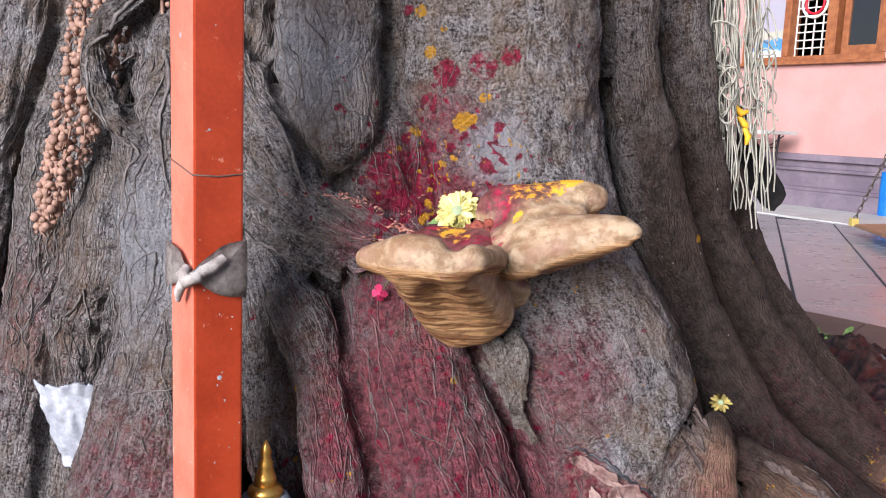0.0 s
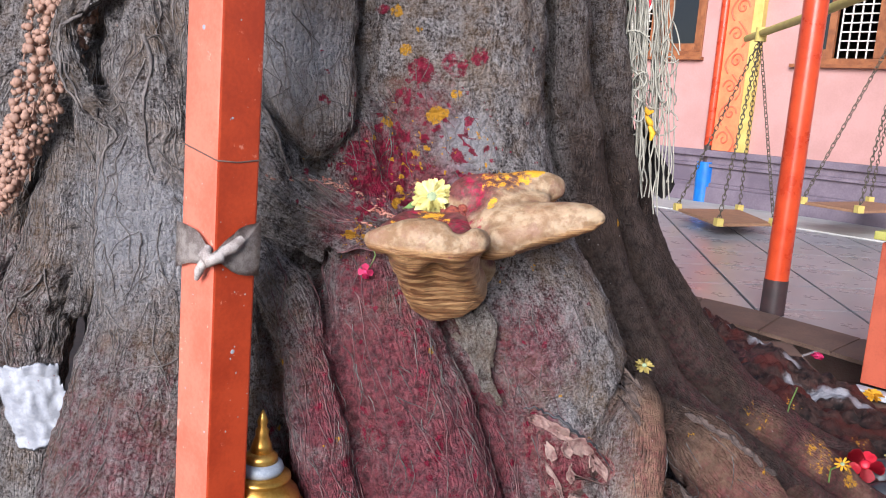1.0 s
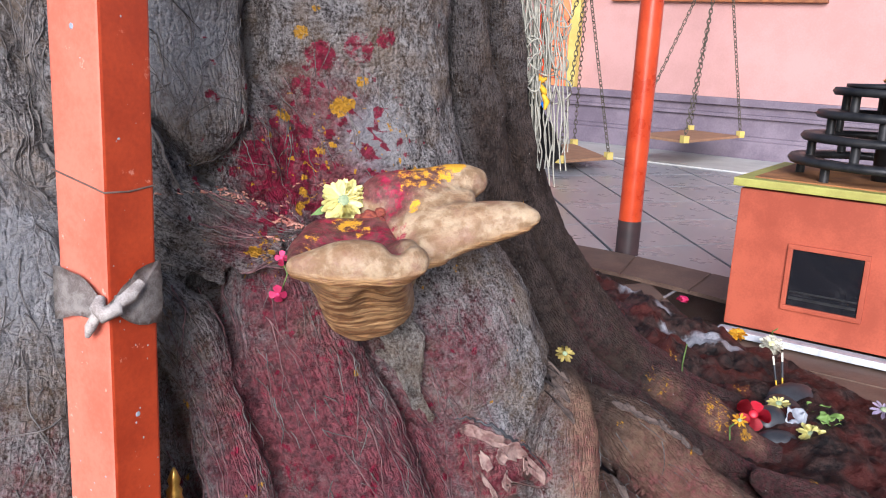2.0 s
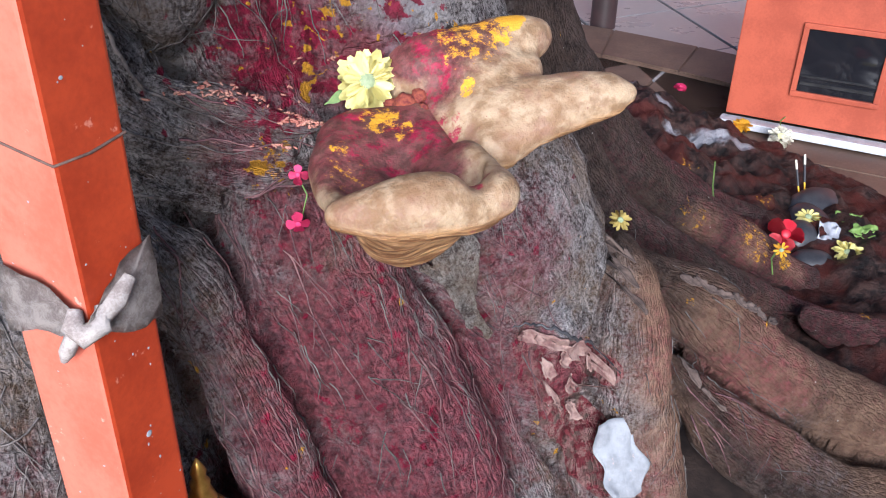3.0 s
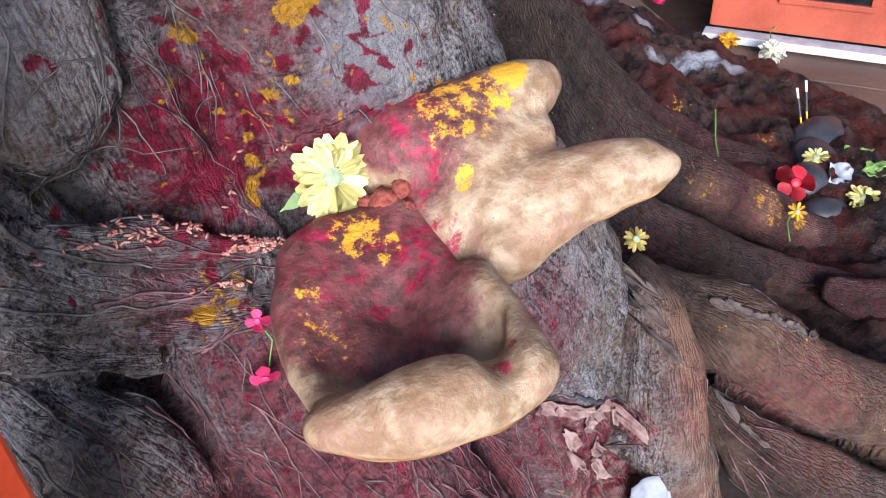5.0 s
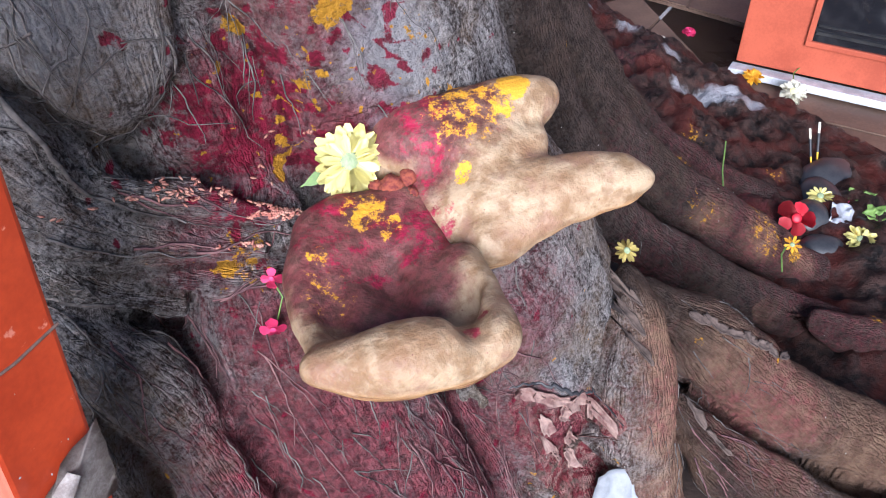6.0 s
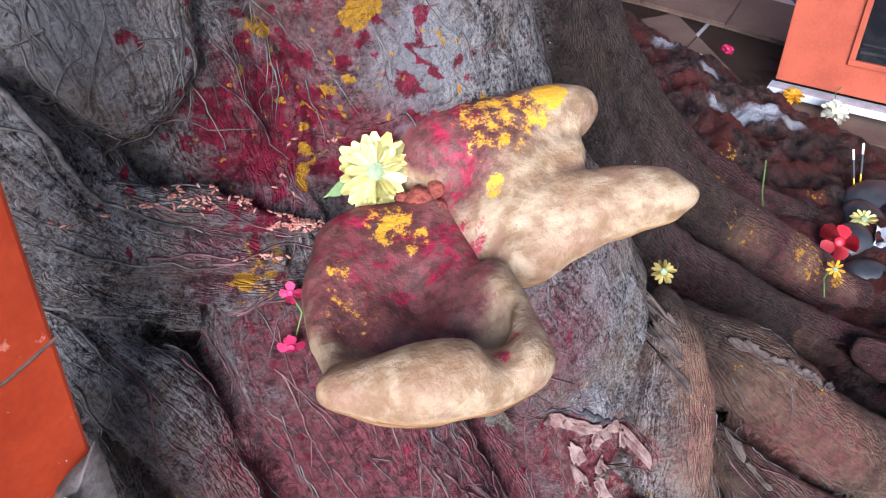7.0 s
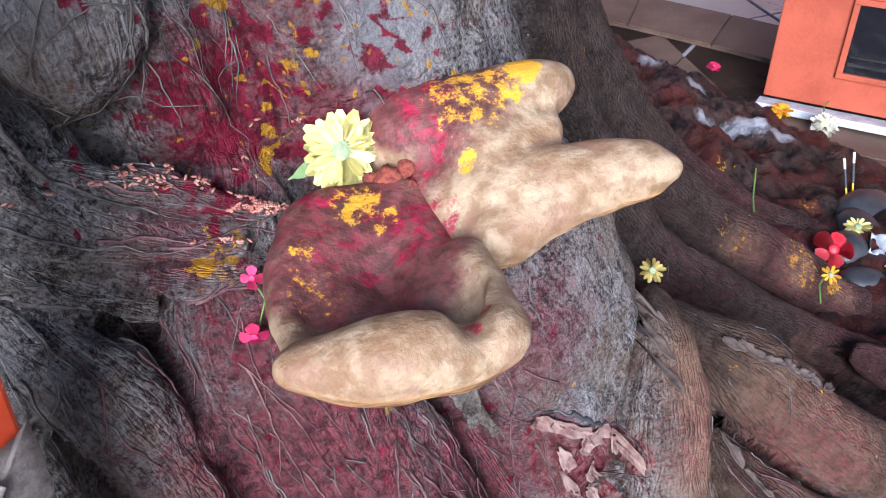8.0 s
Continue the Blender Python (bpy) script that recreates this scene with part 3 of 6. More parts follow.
# columns sweeping out to the right
limb((0.262, 1.46, 1.45, 0.060), (0.272, 1.455, 1.02, 0.060), (0.326, 1.46, 0.79, 0.058), (0.386, 1.46, 0.60, 0.053), (0.455, 1.445, 0.457, 0.053), (0.54, 1.41, 0.325, 0.05), (0.655, 1.365, 0.228, 0.047), (0.805, 1.30, 0.134, 0.043), (0.91, 1.27, 0.075, 0.040), (1.1, 1.2, 0.0, 0.035))
limb((0.375, 1.57, 1.45, 0.052), (0.395, 1.56, 1.04, 0.050), (0.462, 1.565, 0.743, 0.047), (0.515, 1.575, 0.588, 0.049), (0.607, 1.58, 0.427, 0.053), (0.735, 1.56, 0.278, 0.055), (0.86, 1.485, 0.185, 0.053), (0.965, 1.42, 0.11, 0.05), (1.09, 1.36, 0.04, 0.045), (1.3, 1.25, 0.0, 0.04))
limb((0.455, 1.68, 1.45, 0.05), (0.475, 1.68, 0.9, 0.05), (0.56, 1.69, 0.66, 0.05), (0.66, 1.70, 0.47, 0.048), (0.80, 1.71, 0.315, 0.046), (0.91, 1.70, 0.205, 0.045), (1.05, 1.64, 0.105, 0.043), (1.2, 1.52, 0.04, 0.04), (1.32, 1.4, 0.0, 0.035))
limb((0.66, 1.84, 0.40, 0.035), (0.84, 1.87, 0.23, 0.04), (1.02, 1.85, 0.11, 0.04), (1.2, 1.74, 0.03, 0.04))
# tan root that springs from a fork beside the scar
limb((0.410, 1.240, 0.375, 0.024), (0.402, 1.212, 0.362, 0.036), (0.393, 1.185, 0.345, 0.046), (0.372, 1.145, 0.30, 0.058), (0.360, 1.12, 0.22, 0.062), (0.365, 1.09, 0.1, 0.068), (0.37, 1.07, 0.0, 0.075))
# smooth roots beyond it
limb((0.455, 1.235, 0.335, 0.024), (0.472, 1.195, 0.318, 0.042), (0.505, 1.160, 0.29, 0.060), (0.575, 1.12, 0.21, 0.070), (0.68, 1.06, 0.12, 0.074), (0.82, 0.98, 0.05, 0.07), (1.0, 0.9, 0.0, 0.06))
limb((0.44, 1.13, 0.22, 0.03), (0.485, 1.07, 0.16, 0.048), (0.56, 1.0, 0.09, 0.055), (0.68, 0.93, 0.03, 0.055), (0.80, 0.87, 0.0, 0.045))
limb((0.88, 1.24, 0.11, 0.03), (0.98, 1.17, 0.07, 0.04), (1.12, 1.08, 0.03, 0.04), (1.25, 1.02, 0.0, 0.035))
limb((0.29, 1.16, 0.22, 0.04), (0.30, 1.10, 0.12, 0.06), (0.30, 1.05, 0.0, 0.07))
P, Q = grown(STEMS, (-1.02, 0.88, 0.0), (1.36, 2.0, 1.38), 0.0052, 0.009)
grain, ways, apart = along_limbs(P, STEMS)
normal = mesh_normals(P, Q)
px, py, pz = P.T
stretch = grain * (14.0, 70.0, 1.0)
hairy = np.clip((-0.12 - px) / 0.1, 0, 1)
# right-hand columns: calmer relief, and the mask for their painted shade
smooth_shaded = np.clip((px - 0.225 - 0.25 * np.clip(0.92 - pz, 0, 0.5)) / 0.05, 0, 1) * np.clip((1.25 - pz) / 0.5, 0.4, 1)
relief = 0.0038 * value_noise(stretch) + 0.0026 * value_noise(stretch * (2, 2.3, 1) + 9)
relief = relief * (0.28 + 1.1 * hairy) * (1 - 0.6 * smooth_shaded)
lump = 0.007 * value_noise(P * 9.0) + 0.0055 * value_noise(P * 21.0 + 5) + 0.0034 * value_noise(P * 62.0) * (1 - 0.6 * smooth_shaded) + 0.0016 * value_noise(P * 110.0)
rightward = np.clip((px - 0.18) / 0.06, 0, 1) * np.clip((py - 1.22) / 0.05, 0, 1)
groove = (1 + 1.6 * rightward) * np.exp(-(np.maximum(apart, 0) / (0.010 + 0.008 * rightward)) ** 1.5) * np.clip((1.75 - py) / 0.2, 0, 1)
level_calm = 1 - 0.2 * np.exp(-((px + 0.19) ** 2 / 0.13 ** 2 + (pz - 0.65) ** 2 / 0.10 ** 2))


def strip_distance(x0, z0, x1, z1, wide):
    """Distance to a slanting strip on the front of the trunk, in its own half widths."""
    t = np.clip(((px - x0) * (x1 - x0) + (pz - z0) * (z1 - z0)) / ((x1 - x0) ** 2 + (z1 - z0) ** 2), 0, 1)
    return np.hypot(px - x0 - t * (x1 - x0), pz - z0 - t * (z1 - z0)) / wide


scar_shape = np.minimum(strip_distance(0.205, 0.338, 0.292, 0.282, 0.026), strip_distance(0.225, 0.305, 0.280, 0.170, 0.036)) + 0.30 * value_noise(P * 45.0)
scar = np.clip((1.25 - scar_shape) / 0.5, 0, 1) * (py < 1.25)
rim = np.exp(-((scar_shape - 1.0) / 0.18) ** 2) * (py < 1.25)
P = P + normal * (relief + lump - 0.016 * groove * level_calm - 0.006 * scar + 0.004 * rim + 0.006 * scar * value_noise(P * 60.0))[:, None]

KUMKUM = ((-0.066, 0.965, 0.012, 0.6), (-0.005, 0.876, 0.026, 0.62), (0.045, 0.888, 0.028, 0.55), (0.083, 0.905, 0.02, 0.6), (-0.03, 0.835, 0.022, 0.55),
          (0.056, 0.747, 0.014, 0.62), (0.083, 0.714, 0.014, 0.62), (0.066, 0.715, 0.012, 0.62), (-0.155, 0.823, 0.008, 0.6), (-0.15, 0.86, 0.007, 0.6),
          (-0.07, 0.71, 0.05, 0.47), (-0.04, 0.76, 0.05, 0.40), (0.04, 0.69, 0.045, 0.46), (-0.09, 0.675, 0.030, 0.50), (-0.105, 0.745, 0.025, 0.52))
TURMERIC = ((-0.046, 0.963, 0.012, 0.6), (-0.012, 0.938, 0.007, 0.55), (-0.03, 0.905, 0.013, 0.55), (0.021, 0.811, 0.017, 0.62), (0.05, 0.843, 0.012, 0.58),
            (-0.05, 0.795, 0.010, 0.58), (0.09, 0.70, 0.02, 0.40), (-0.09, 0.625, 0.022, 0.42), (0.09, 0.79, 0.018, 0.42))
GOLD_DABS = ((-0.045, 0.790, 0.0061), (-0.042, 0.774, 0.0036), (-0.071, 0.767, 0.0055), (-0.083, 0.761, 0.0037), (-0.013, 0.797, 0.0035), (-0.005, 0.781, 0.0030), (-0.026, 0.746, 0.0037), (-0.040, 0.736, 0.0045),
             (-0.006, 0.751, 0.0072), (0.009, 0.757, 0.0052), (-0.024, 0.710, 0.0059), (-0.026, 0.690, 0.0080), (-0.031, 0.668, 0.0087), (-0.018, 0.676, 0.0065), (0.033, 0.813, 0.0094), (0.010, 0.808, 0.0085),
             (0.019, 0.798, 0.0055), (0.100, 0.740, 0.0042), (0.097, 0.715, 0.0059), (0.123, 0.726, 0.0052), (-0.001, 0.707, 0.0030), (-0.097, 0.703, 0.0040), (0.039, 0.723, 0.0041), (-0.107, 0.625, 0.0080))
RED_DABS = ((-0.059, 0.804, 0.0048), (-0.037, 0.811, 0.0039), (0.004, 0.773, 0.0086), (0.056, 0.750, 0.0097), (0.060, 0.722, 0.0058), (0.076, 0.720, 0.0075), (0.033, 0.804, 0.0055), (-0.025, 0.826, 0.0069),
            (0.012, 0.733, 0.0057), (-0.016, 0.742, 0.0049), (-0.037, 0.767, 0.0065), (-0.022, 0.767, 0.0056), (-0.040, 0.711, 0.0067), (0.071, 0.805, 0.0080), (0.101, 0.765, 0.0058), (0.060, 0.781, 0.0048),
            (0.117, 0.715, 0.0060), (-0.092, 0.647, 0.0056), (-0.186, 0.669, 0.0031), (-0.100, 0.755, 0.0094), (-0.102, 0.734, 0.0078), (-0.157, 0.821, 0.0057))
FOOT_DABS = ((-0.130, 0.400, 0.0179), (-0.065, 0.333, 0.0253), (-0.078, 0.448, 0.0118), (-0.004, 0.436, 0.0132), (0.043, 0.411, 0.0075), (-0.079, 0.527, 0.0091), (-0.097, 0.545, 0.0079), (0.189, 0.447, 0.0053), (-0.061, 0.474, 0.0058), (-0.036, 0.431, 0.0107))
spread = np.random.default_rng(11)
stray_red = [(*d, 0.66) for d in RED_DABS] + [(*d, 0.46) for d in FOOT_DABS]
stray_red += [(spread.normal(-0.055, 0.035), spread.normal(0.715, 0.035), spread.uniform(0.003, 0.010), 0.60) for _ in range(120)]
stray_red += [(spread.normal(0.05, 0.045), spread.normal(0.77, 0.05), spread.uniform(0.002, 0.006), 0.58) for _ in range(90)]
stray_red += [(spread.normal(0.0, 0.12), spread.uniform(0.2, 0.6), spread.uniform(0.002, 0.010), 0.54) for _ in range(110)]
stray_red += [(spread.uniform(-0.25, 0.2), spread.uniform(0.7, 0.95), spread.uniform(0.003, 0.006), 0.58) for _ in range(30)]
stray_gold = [(*d, 0.64) for d in GOLD_DABS]
stray_gold += [(spread.normal(-0.02, 0.05), spread.normal(0.74, 0.05), spread.uniform(0.0015, 0.004), 0.55) for _ in range(70)]
stray_gold += [(spread.normal(0.085, 0.025), spread.normal(0.73, 0.04), spread.uniform(0.0015, 0.004), 0.56) for _ in range(45)]
stray_gold += [(spread.normal(-0.09, 0.025), spread.normal(0.615, 0.018), spread.uniform(0.002, 0.005), 0.54) for _ in range(28)]
stray_gold += [(spread.uniform(-0.2, 0.9), spread.uniform(0.15, 0.6), spread.uniform(0.002, 0.008), 0.52) for _ in range(40)]
front = np.clip((1.36 - py) / 0.06, 0, 1)
masks = {
    "grain": grain,
    "smooth": smooth_shaded,
    "scar": scar,
    "tan": dabs(P, ((0.392, 0.34, 0.050, 0.85), (0.378, 0.27, 0.060, 0.85), (0.37, 0.18, 0.065, 0.8), (0.37, 0.08, 0.08, 0.75), (0.51, 0.29, 0.06, 0.6), (0.57, 0.22, 0.09, 0.65), (0.70, 0.13, 0.10, 0.6), (0.31, 0.58, 0.03, 0.4)), 0.6) * (py < 1.27) + dabs(P, ((0.82, 0.21, 0.035, 0.6), (0.91, 0.165, 0.04, 0.7), (0.995, 0.115, 0.04, 0.6)), 0.7) * (py > 1.3),
    "kumkum": np.maximum(dabs(P, KUMKUM), dabs(P, stray_red, 0.4)) * front,
    "turmeric": np.maximum(np.maximum(dabs(P, TURMERIC), dabs(P, stray_gold, 0.4)) * front, dabs(P, ((0.92, 0.17, 0.05, 0.44), (0.80, 0.23, 0.04, 0.40), (0.98, 0.13, 0.025, 0.5), (0.43, 0.63, 0.01, 0.6), (0.6, 0.56, 0.01, 0.55)))),
    "wash": np.clip(dabs(P, ((-0.05, 0.42, 0.17, 0.90), (-0.10, 0.22, 0.15, 1.0), (0.06, 0.28, 0.2, 0.95), (0.18, 0.46, 0.12, 0.62), (-0.14, 0.36, 0.05, 1.0), (-0.11, 0.26, 0.05, 1.0), (-0.05, 0.72, 0.085, 1.0), (0.03, 0.69, 0.07, 1.0), (0.0, 0.80, 0.09, 0.62), (-0.12, 0.64, 0.06, 0.6), (-0.08, 0.56, 0.07, 0.8), (0.26, 0.28, 0.07, 0.7), (0.38, 0.30, 0.10, 0.42), (0.55, 0.22, 0.14, 0.45), (0.3, 0.12, 0.14, 0.45), (-0.42, 0.30, 0.2, 0.5), (0.95, 0.15, 0.30, 0.40), (0.62, 0.30, 0.2, 0.3), (-0.75, 0.45, 0.25, 0.4)), 0.8), 0, 1),
    # pale smears; dabs near x -0.2, z 0.9 paint the column's bluish sheen
    "ash": dabs(P, ((0.22, 0.43, 0.10, 0.34), (0.07, 0.77, 0.065, 0.85), (0.06, 0.70, 0.03, 0.6), (-0.18, 0.90, 0.08, 0.75), (0.24, 0.36, 0.07, 0.45), (-0.2, 0.88, 0.14, 0.68), (-0.26, 0.70, 0.08, 0.45), (-0.42, 0.62, 0.17, 0.72), (-0.76, 0.92, 0.10, 0.5), (-0.27, 0.55, 0.08, 0.45), (0.6, 0.12, 0.10, 0.3)), 0.8),
}
tree = empty("banyan_tree", (0.1, 1.4, 0.0), "grey-brown banyan trunk of fused roots smeared with coloured powder", "tree")
tree_inverse = Matrix.Translation((-0.1, -1.4, 0.0))
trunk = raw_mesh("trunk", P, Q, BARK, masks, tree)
trunk.matrix_parent_inverse = tree_inverse
bm = bmesh.new()
for line, r in (((0.05, 1.42), 0.19), ((-0.175, 1.31), 0.085), ((0.265, 1.46), 0.07), ((0.385, 1.56), 0.065), ((-0.60, 1.62), 0.10), ((-0.36, 1.42), 0.07)):
    tube(bm, [(line[0], line[1], 1.34), (line[0] * 0.9, line[1] + 0.02, 1.8), (line[0] * 0.8, line[1] + 0.05, 2.3), (line[0] * 0.75, line[1] + 0.1, 2.8)], [r, r * 0.97, r * 0.95, r * 0.9], 24)
up = part("upper_trunk", bm, BARK, tree)
up.matrix_parent_inverse = tree_inverse

# ---- bracket fungi ----
def fungus(name, limbs, carve, label, kumkum, turmeric, base, under_at, wash):
    lines = [smooth_line(r, 5) for r in limbs]
    lo = np.min([l[:, :3].min(0) - l[:, 3].max() for l in lines], 0) - 0.02
    hi = np.max([l[:, :3].max(0) + l[:, 3].max() for l in lines], 0) + 0.02
    p, q = grown(lines, lo, hi, 0.0028, 0.019, [smooth_line(r, 5) for r in carve])
    p = eased(p, q, 1)
    nrm = mesh_normals(p, q)
    p = p + nrm * (0.0007 * value_noise(p * 70.0) + 0.0016 * value_noise(p * 38.0) + 0.0040 * value_noise(p * 17.0 + 3))[:, None]
    under = np.clip((under_at - nrm[:, 2]) / 0.35, 0, 1)
    p = p + nrm * (under * 0.0005 * np.sin(p[:, 2] * 520 + 3 * value_noise(p * 14.0)))[:, None]
    nrm = mesh_normals(p, q)
    top = np.clip(nrm[:, 2] * 2.5 + 0.2, 0, 1)
    laid = {"under": under, "kumkum": kumkum(p) * top, "turmeric": turmeric(p) * top, "wash": wash(p) * top, "ash": np.zeros(len(p))}
    ob = empty(name, p.mean(0), label, "fungus", "bracket fungi on the trunk")
    lower = under[q].mean(1) > 0.5
    for piece, chosen, text in (("cap", q[~lower], ""), ("underside", q[lower], "brown banded underside")):
        used, back = np.unique(chosen, return_inverse=True)
        o = raw_mesh(piece, p[used], back.reshape(chosen.shape), FUNGUS, {k: v[used] for k, v in laid.items()}, ob)
        o.matrix_parent_inverse = Matrix.Translation(-ob.location)
        o.data.normals_split_custom_set_from_vertices(nrm[used].tolist())
        if text:
            tagged(o, text)
    return ob


def spot(p, rows):
    out = np.zeros(len(p))
    for a, b, r, amount in rows:
        d = np.sqrt((p[:, 0] - a) ** 2 + (p[:, 1] - b) ** 2) / r
        out = np.maximum(out, amount * np.clip((1.4 - d) / 0.8, 0, 1))
    return out


fungus("bracket_fungus", (
    ((-0.092, 1.008, 0.646, 0.011), (-0.072, 0.997, 0.648, 0.020), (-0.044, 0.984, 0.651, 0.027), (-0.014, 0.976, 0.651, 0.028), (0.010, 0.970, 0.650, 0.023), (0.030, 0.970, 0.655, 0.019), (0.045, 0.990, 0.654, 0.017), (0.056, 1.03, 0.646, 0.014), (0.062, 1.07, 0.640, 0.016)),
    ((-0.078, 1.02, 0.638, 0.013), (-0.074, 1.07, 0.630, 0.014), (-0.056, 1.12, 0.632, 0.016), (-0.02, 1.165, 0.640, 0.02)),
    ((-0.04, 1.0, 0.625, 0.02), (-0.03, 1.08, 0.614, 0.027), (-0.005, 1.16, 0.628, 0.03)),
    ((0.015, 0.995, 0.628, 0.018), (0.03, 1.07, 0.618, 0.027), (0.05, 1.15, 0.632, 0.03)),
    ((-0.035, 1.03, 0.618, 0.022), (-0.015, 1.075, 0.592, 0.032), (0.02, 1.13, 0.560, 0.048)),
    ((0.025, 1.03, 0.620, 0.020), (0.04, 1.075, 0.594, 0.030), (0.055, 1.13, 0.565, 0.042)),
    ((-0.035, 1.135, 0.628, 0.024), (0.01, 1.13, 0.628, 0.028), (0.045, 1.115, 0.624, 0.026)),
    ((-0.025, 1.165, 0.638, 0.022), (0.01, 1.165, 0.638, 0.025), (0.055, 1.15, 0.634, 0.026)),
), (
    ((0.000, 0.920, 0.674, 0.008), (0.008, 0.950, 0.678, 0.0115), (0.015, 0.980, 0.675, 0.0125), (0.014, 1.015, 0.664, 0.014)),
    ((-0.064, 1.044, 0.660, 0.015), (-0.042, 1.034, 0.652, 0.021), (-0.008, 1.024, 0.646, 0.023), (0.020, 1.020, 0.645, 0.022), (0.036, 1.032, 0.656, 0.016)),
), "pale tan bracket fungus with a powdered hollow top",
    lambda p: spot(p, ((-0.01, 1.13, 0.07, 0.46), (0.04, 1.11, 0.045, 0.50), (0.012, 0.972, 0.009, 0.6), (-0.01, 1.17, 0.03, 0.55), (0.030, 0.985, 0.006, 0.6))),
    lambda p: spot(p, ((0.010, 1.145, 0.030, 0.50), (0.022, 1.125, 0.018, 0.47), (-0.05, 1.085, 0.035, 0.40), (-0.045, 1.12, 0.014, 0.46))), 0.6, -0.15,
    # wash over the back and hollow, carrying red stain and painted shade
    lambda p: spot(p, ((-0.01, 1.12, 0.085, 1.0), (-0.05, 1.085, 0.035, 1.0), (0.045, 1.085, 0.030, 1.0), (0.02, 1.06, 0.03, 0.95), (-0.02, 1.05, 0.03, 0.95))))
fungus("bracket_fungus", (
    ((0.085, 1.145, 0.652, 0.026), (0.115, 1.118, 0.658, 0.030), (0.150, 1.098, 0.663, 0.029), (0.188, 1.078, 0.671, 0.025), (0.214, 1.063, 0.678, 0.020), (0.232, 1.055, 0.684, 0.012)),
    ((0.15, 1.108, 0.676, 0.014), (0.19, 1.090, 0.684, 0.014), (0.222, 1.072, 0.690, 0.010)),
    ((0.078, 1.125, 0.632, 0.024), (0.092, 1.100, 0.631, 0.022), (0.110, 1.087, 0.636, 0.019)),
    ((0.105, 1.092, 0.640, 0.018), (0.140, 1.083, 0.650, 0.017), (0.172, 1.078, 0.662, 0.015)),
    ((0.12, 1.13, 0.632, 0.022), (0.17, 1.105, 0.646, 0.015), (0.20, 1.09, 0.656, 0.010)),
    ((0.075, 1.205, 0.680, 0.034), (0.105, 1.175, 0.682, 0.034), (0.125, 1.145, 0.672, 0.030)),
    ((0.085, 1.215, 0.690, 0.034), (0.122, 1.192, 0.695, 0.034), (0.158, 1.182, 0.704, 0.031), (0.184, 1.177, 0.711, 0.027), (0.202, 1.178, 0.713, 0.020)),
    ((0.120, 1.155, 0.680, 0.030), (0.150, 1.148, 0.684, 0.026), (0.172, 1.140, 0.688, 0.018)),
    ((0.07, 1.19, 0.62, 0.04), (0.09, 1.20, 0.58, 0.04)),
), (), "pale tan tongue-shaped bracket fungus with a turmeric-dusted cap",
    lambda p: spot(p, ((0.085, 1.185, 0.035, 0.50), (0.07, 1.16, 0.03, 0.52), (0.065, 1.115, 0.02, 0.50), (0.11, 1.165, 0.018, 0.40))),
    lambda p: spot(p, ((0.170, 1.172, 0.020, 0.66), (0.150, 1.160, 0.016, 0.52), (0.12, 1.175, 0.05, 0.47), (0.095, 1.128, 0.010, 0.56))), 0.6, -0.25,
    lambda p: spot(p, ((0.08, 1.18, 0.050, 1.0), (0.12, 1.18, 0.045, 0.75), (0.15, 1.175, 0.03, 0.4))))


# ---- painted square post ----
bm = bmesh.new()
post_frame = Matrix.Translation((-0.29, 0.985, 0)) @ pose(0, 0, 0, 0, 0, 37)
box(bm, (0.031, 0.037, 1.3), (0.062, 0.074, 2.6), post_frame, 0.0035)
post = empty("post", (-0.29, 0.985, 0), "orange-red painted square post, chipped and splashed, beside the trunk", "post")
shaft = part("shaft", bm, RED_PAINT, post)
# the face towards the sun takes the paler paint, so its light is painted
shaft.data.materials.append(LIT_PAINT)
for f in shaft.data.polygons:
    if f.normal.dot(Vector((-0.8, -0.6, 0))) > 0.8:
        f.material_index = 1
shaft.matrix_parent_inverse = Matrix.Translation((0.29, -0.985, 0))

# ---- box altar ----
ALTAR = Matrix(((0.53, 0.848, 0, 1.585), (-0.848, 0.53, 0, 2.125), (0, 0, 1, FLOOR), (0, 0, 0, 1)))
altar = empty("fire_altar", ALTAR.translation, "orange painted masonry altar box with a lime-green rim", "altar")


def altar_part(name, bm, mat, label=""):
    ob = part(name, bm, mat, altar, label)
    ob.matrix_parent_inverse = Matrix.Translation(-ALTAR.translation)
    return ob


bm = bmesh.new()
box(bm, (0.40, 0.30, 0.26), (0.80, 0.60, 0.44), ALTAR, 0.004)
altar_part("body", bm, BOX_PAINT)

# ---- swing pole ----
bm = bmesh.new()
tube(bm, [(1.96, 3.18, FLOOR + 0.155), (1.96, 3.18, 2.6)], 0.05, 24)
pole = empty("swing_pole", (1.96, 3.18, FLOOR), "glossy red round steel pole with a black band at its foot", "pole")
ob = part("shaft", bm, POLE_PAINT, pole)
ob.matrix_parent_inverse = Matrix.Translation((-1.96, -3.18, -FLOOR))
bm = bmesh.new()
tube(bm, [(1.96, 3.18, FLOOR - 0.02), (1.96, 3.18, FLOOR + 0.155)], 0.0515, 24)
ob = part("foot_band", bm, BLACK_PAINT, pole, "black painted foot band")
ob.matrix_parent_inverse = Matrix.Translation((-1.96, -3.18, -FLOOR))


# ---- matted root fibres over the trunk ----
from mathutils.bvhtree import BVHTree
surface = BVHTree.FromPolygons([Vector(p) for p in P], [tuple(q) for q in Q.tolist()])


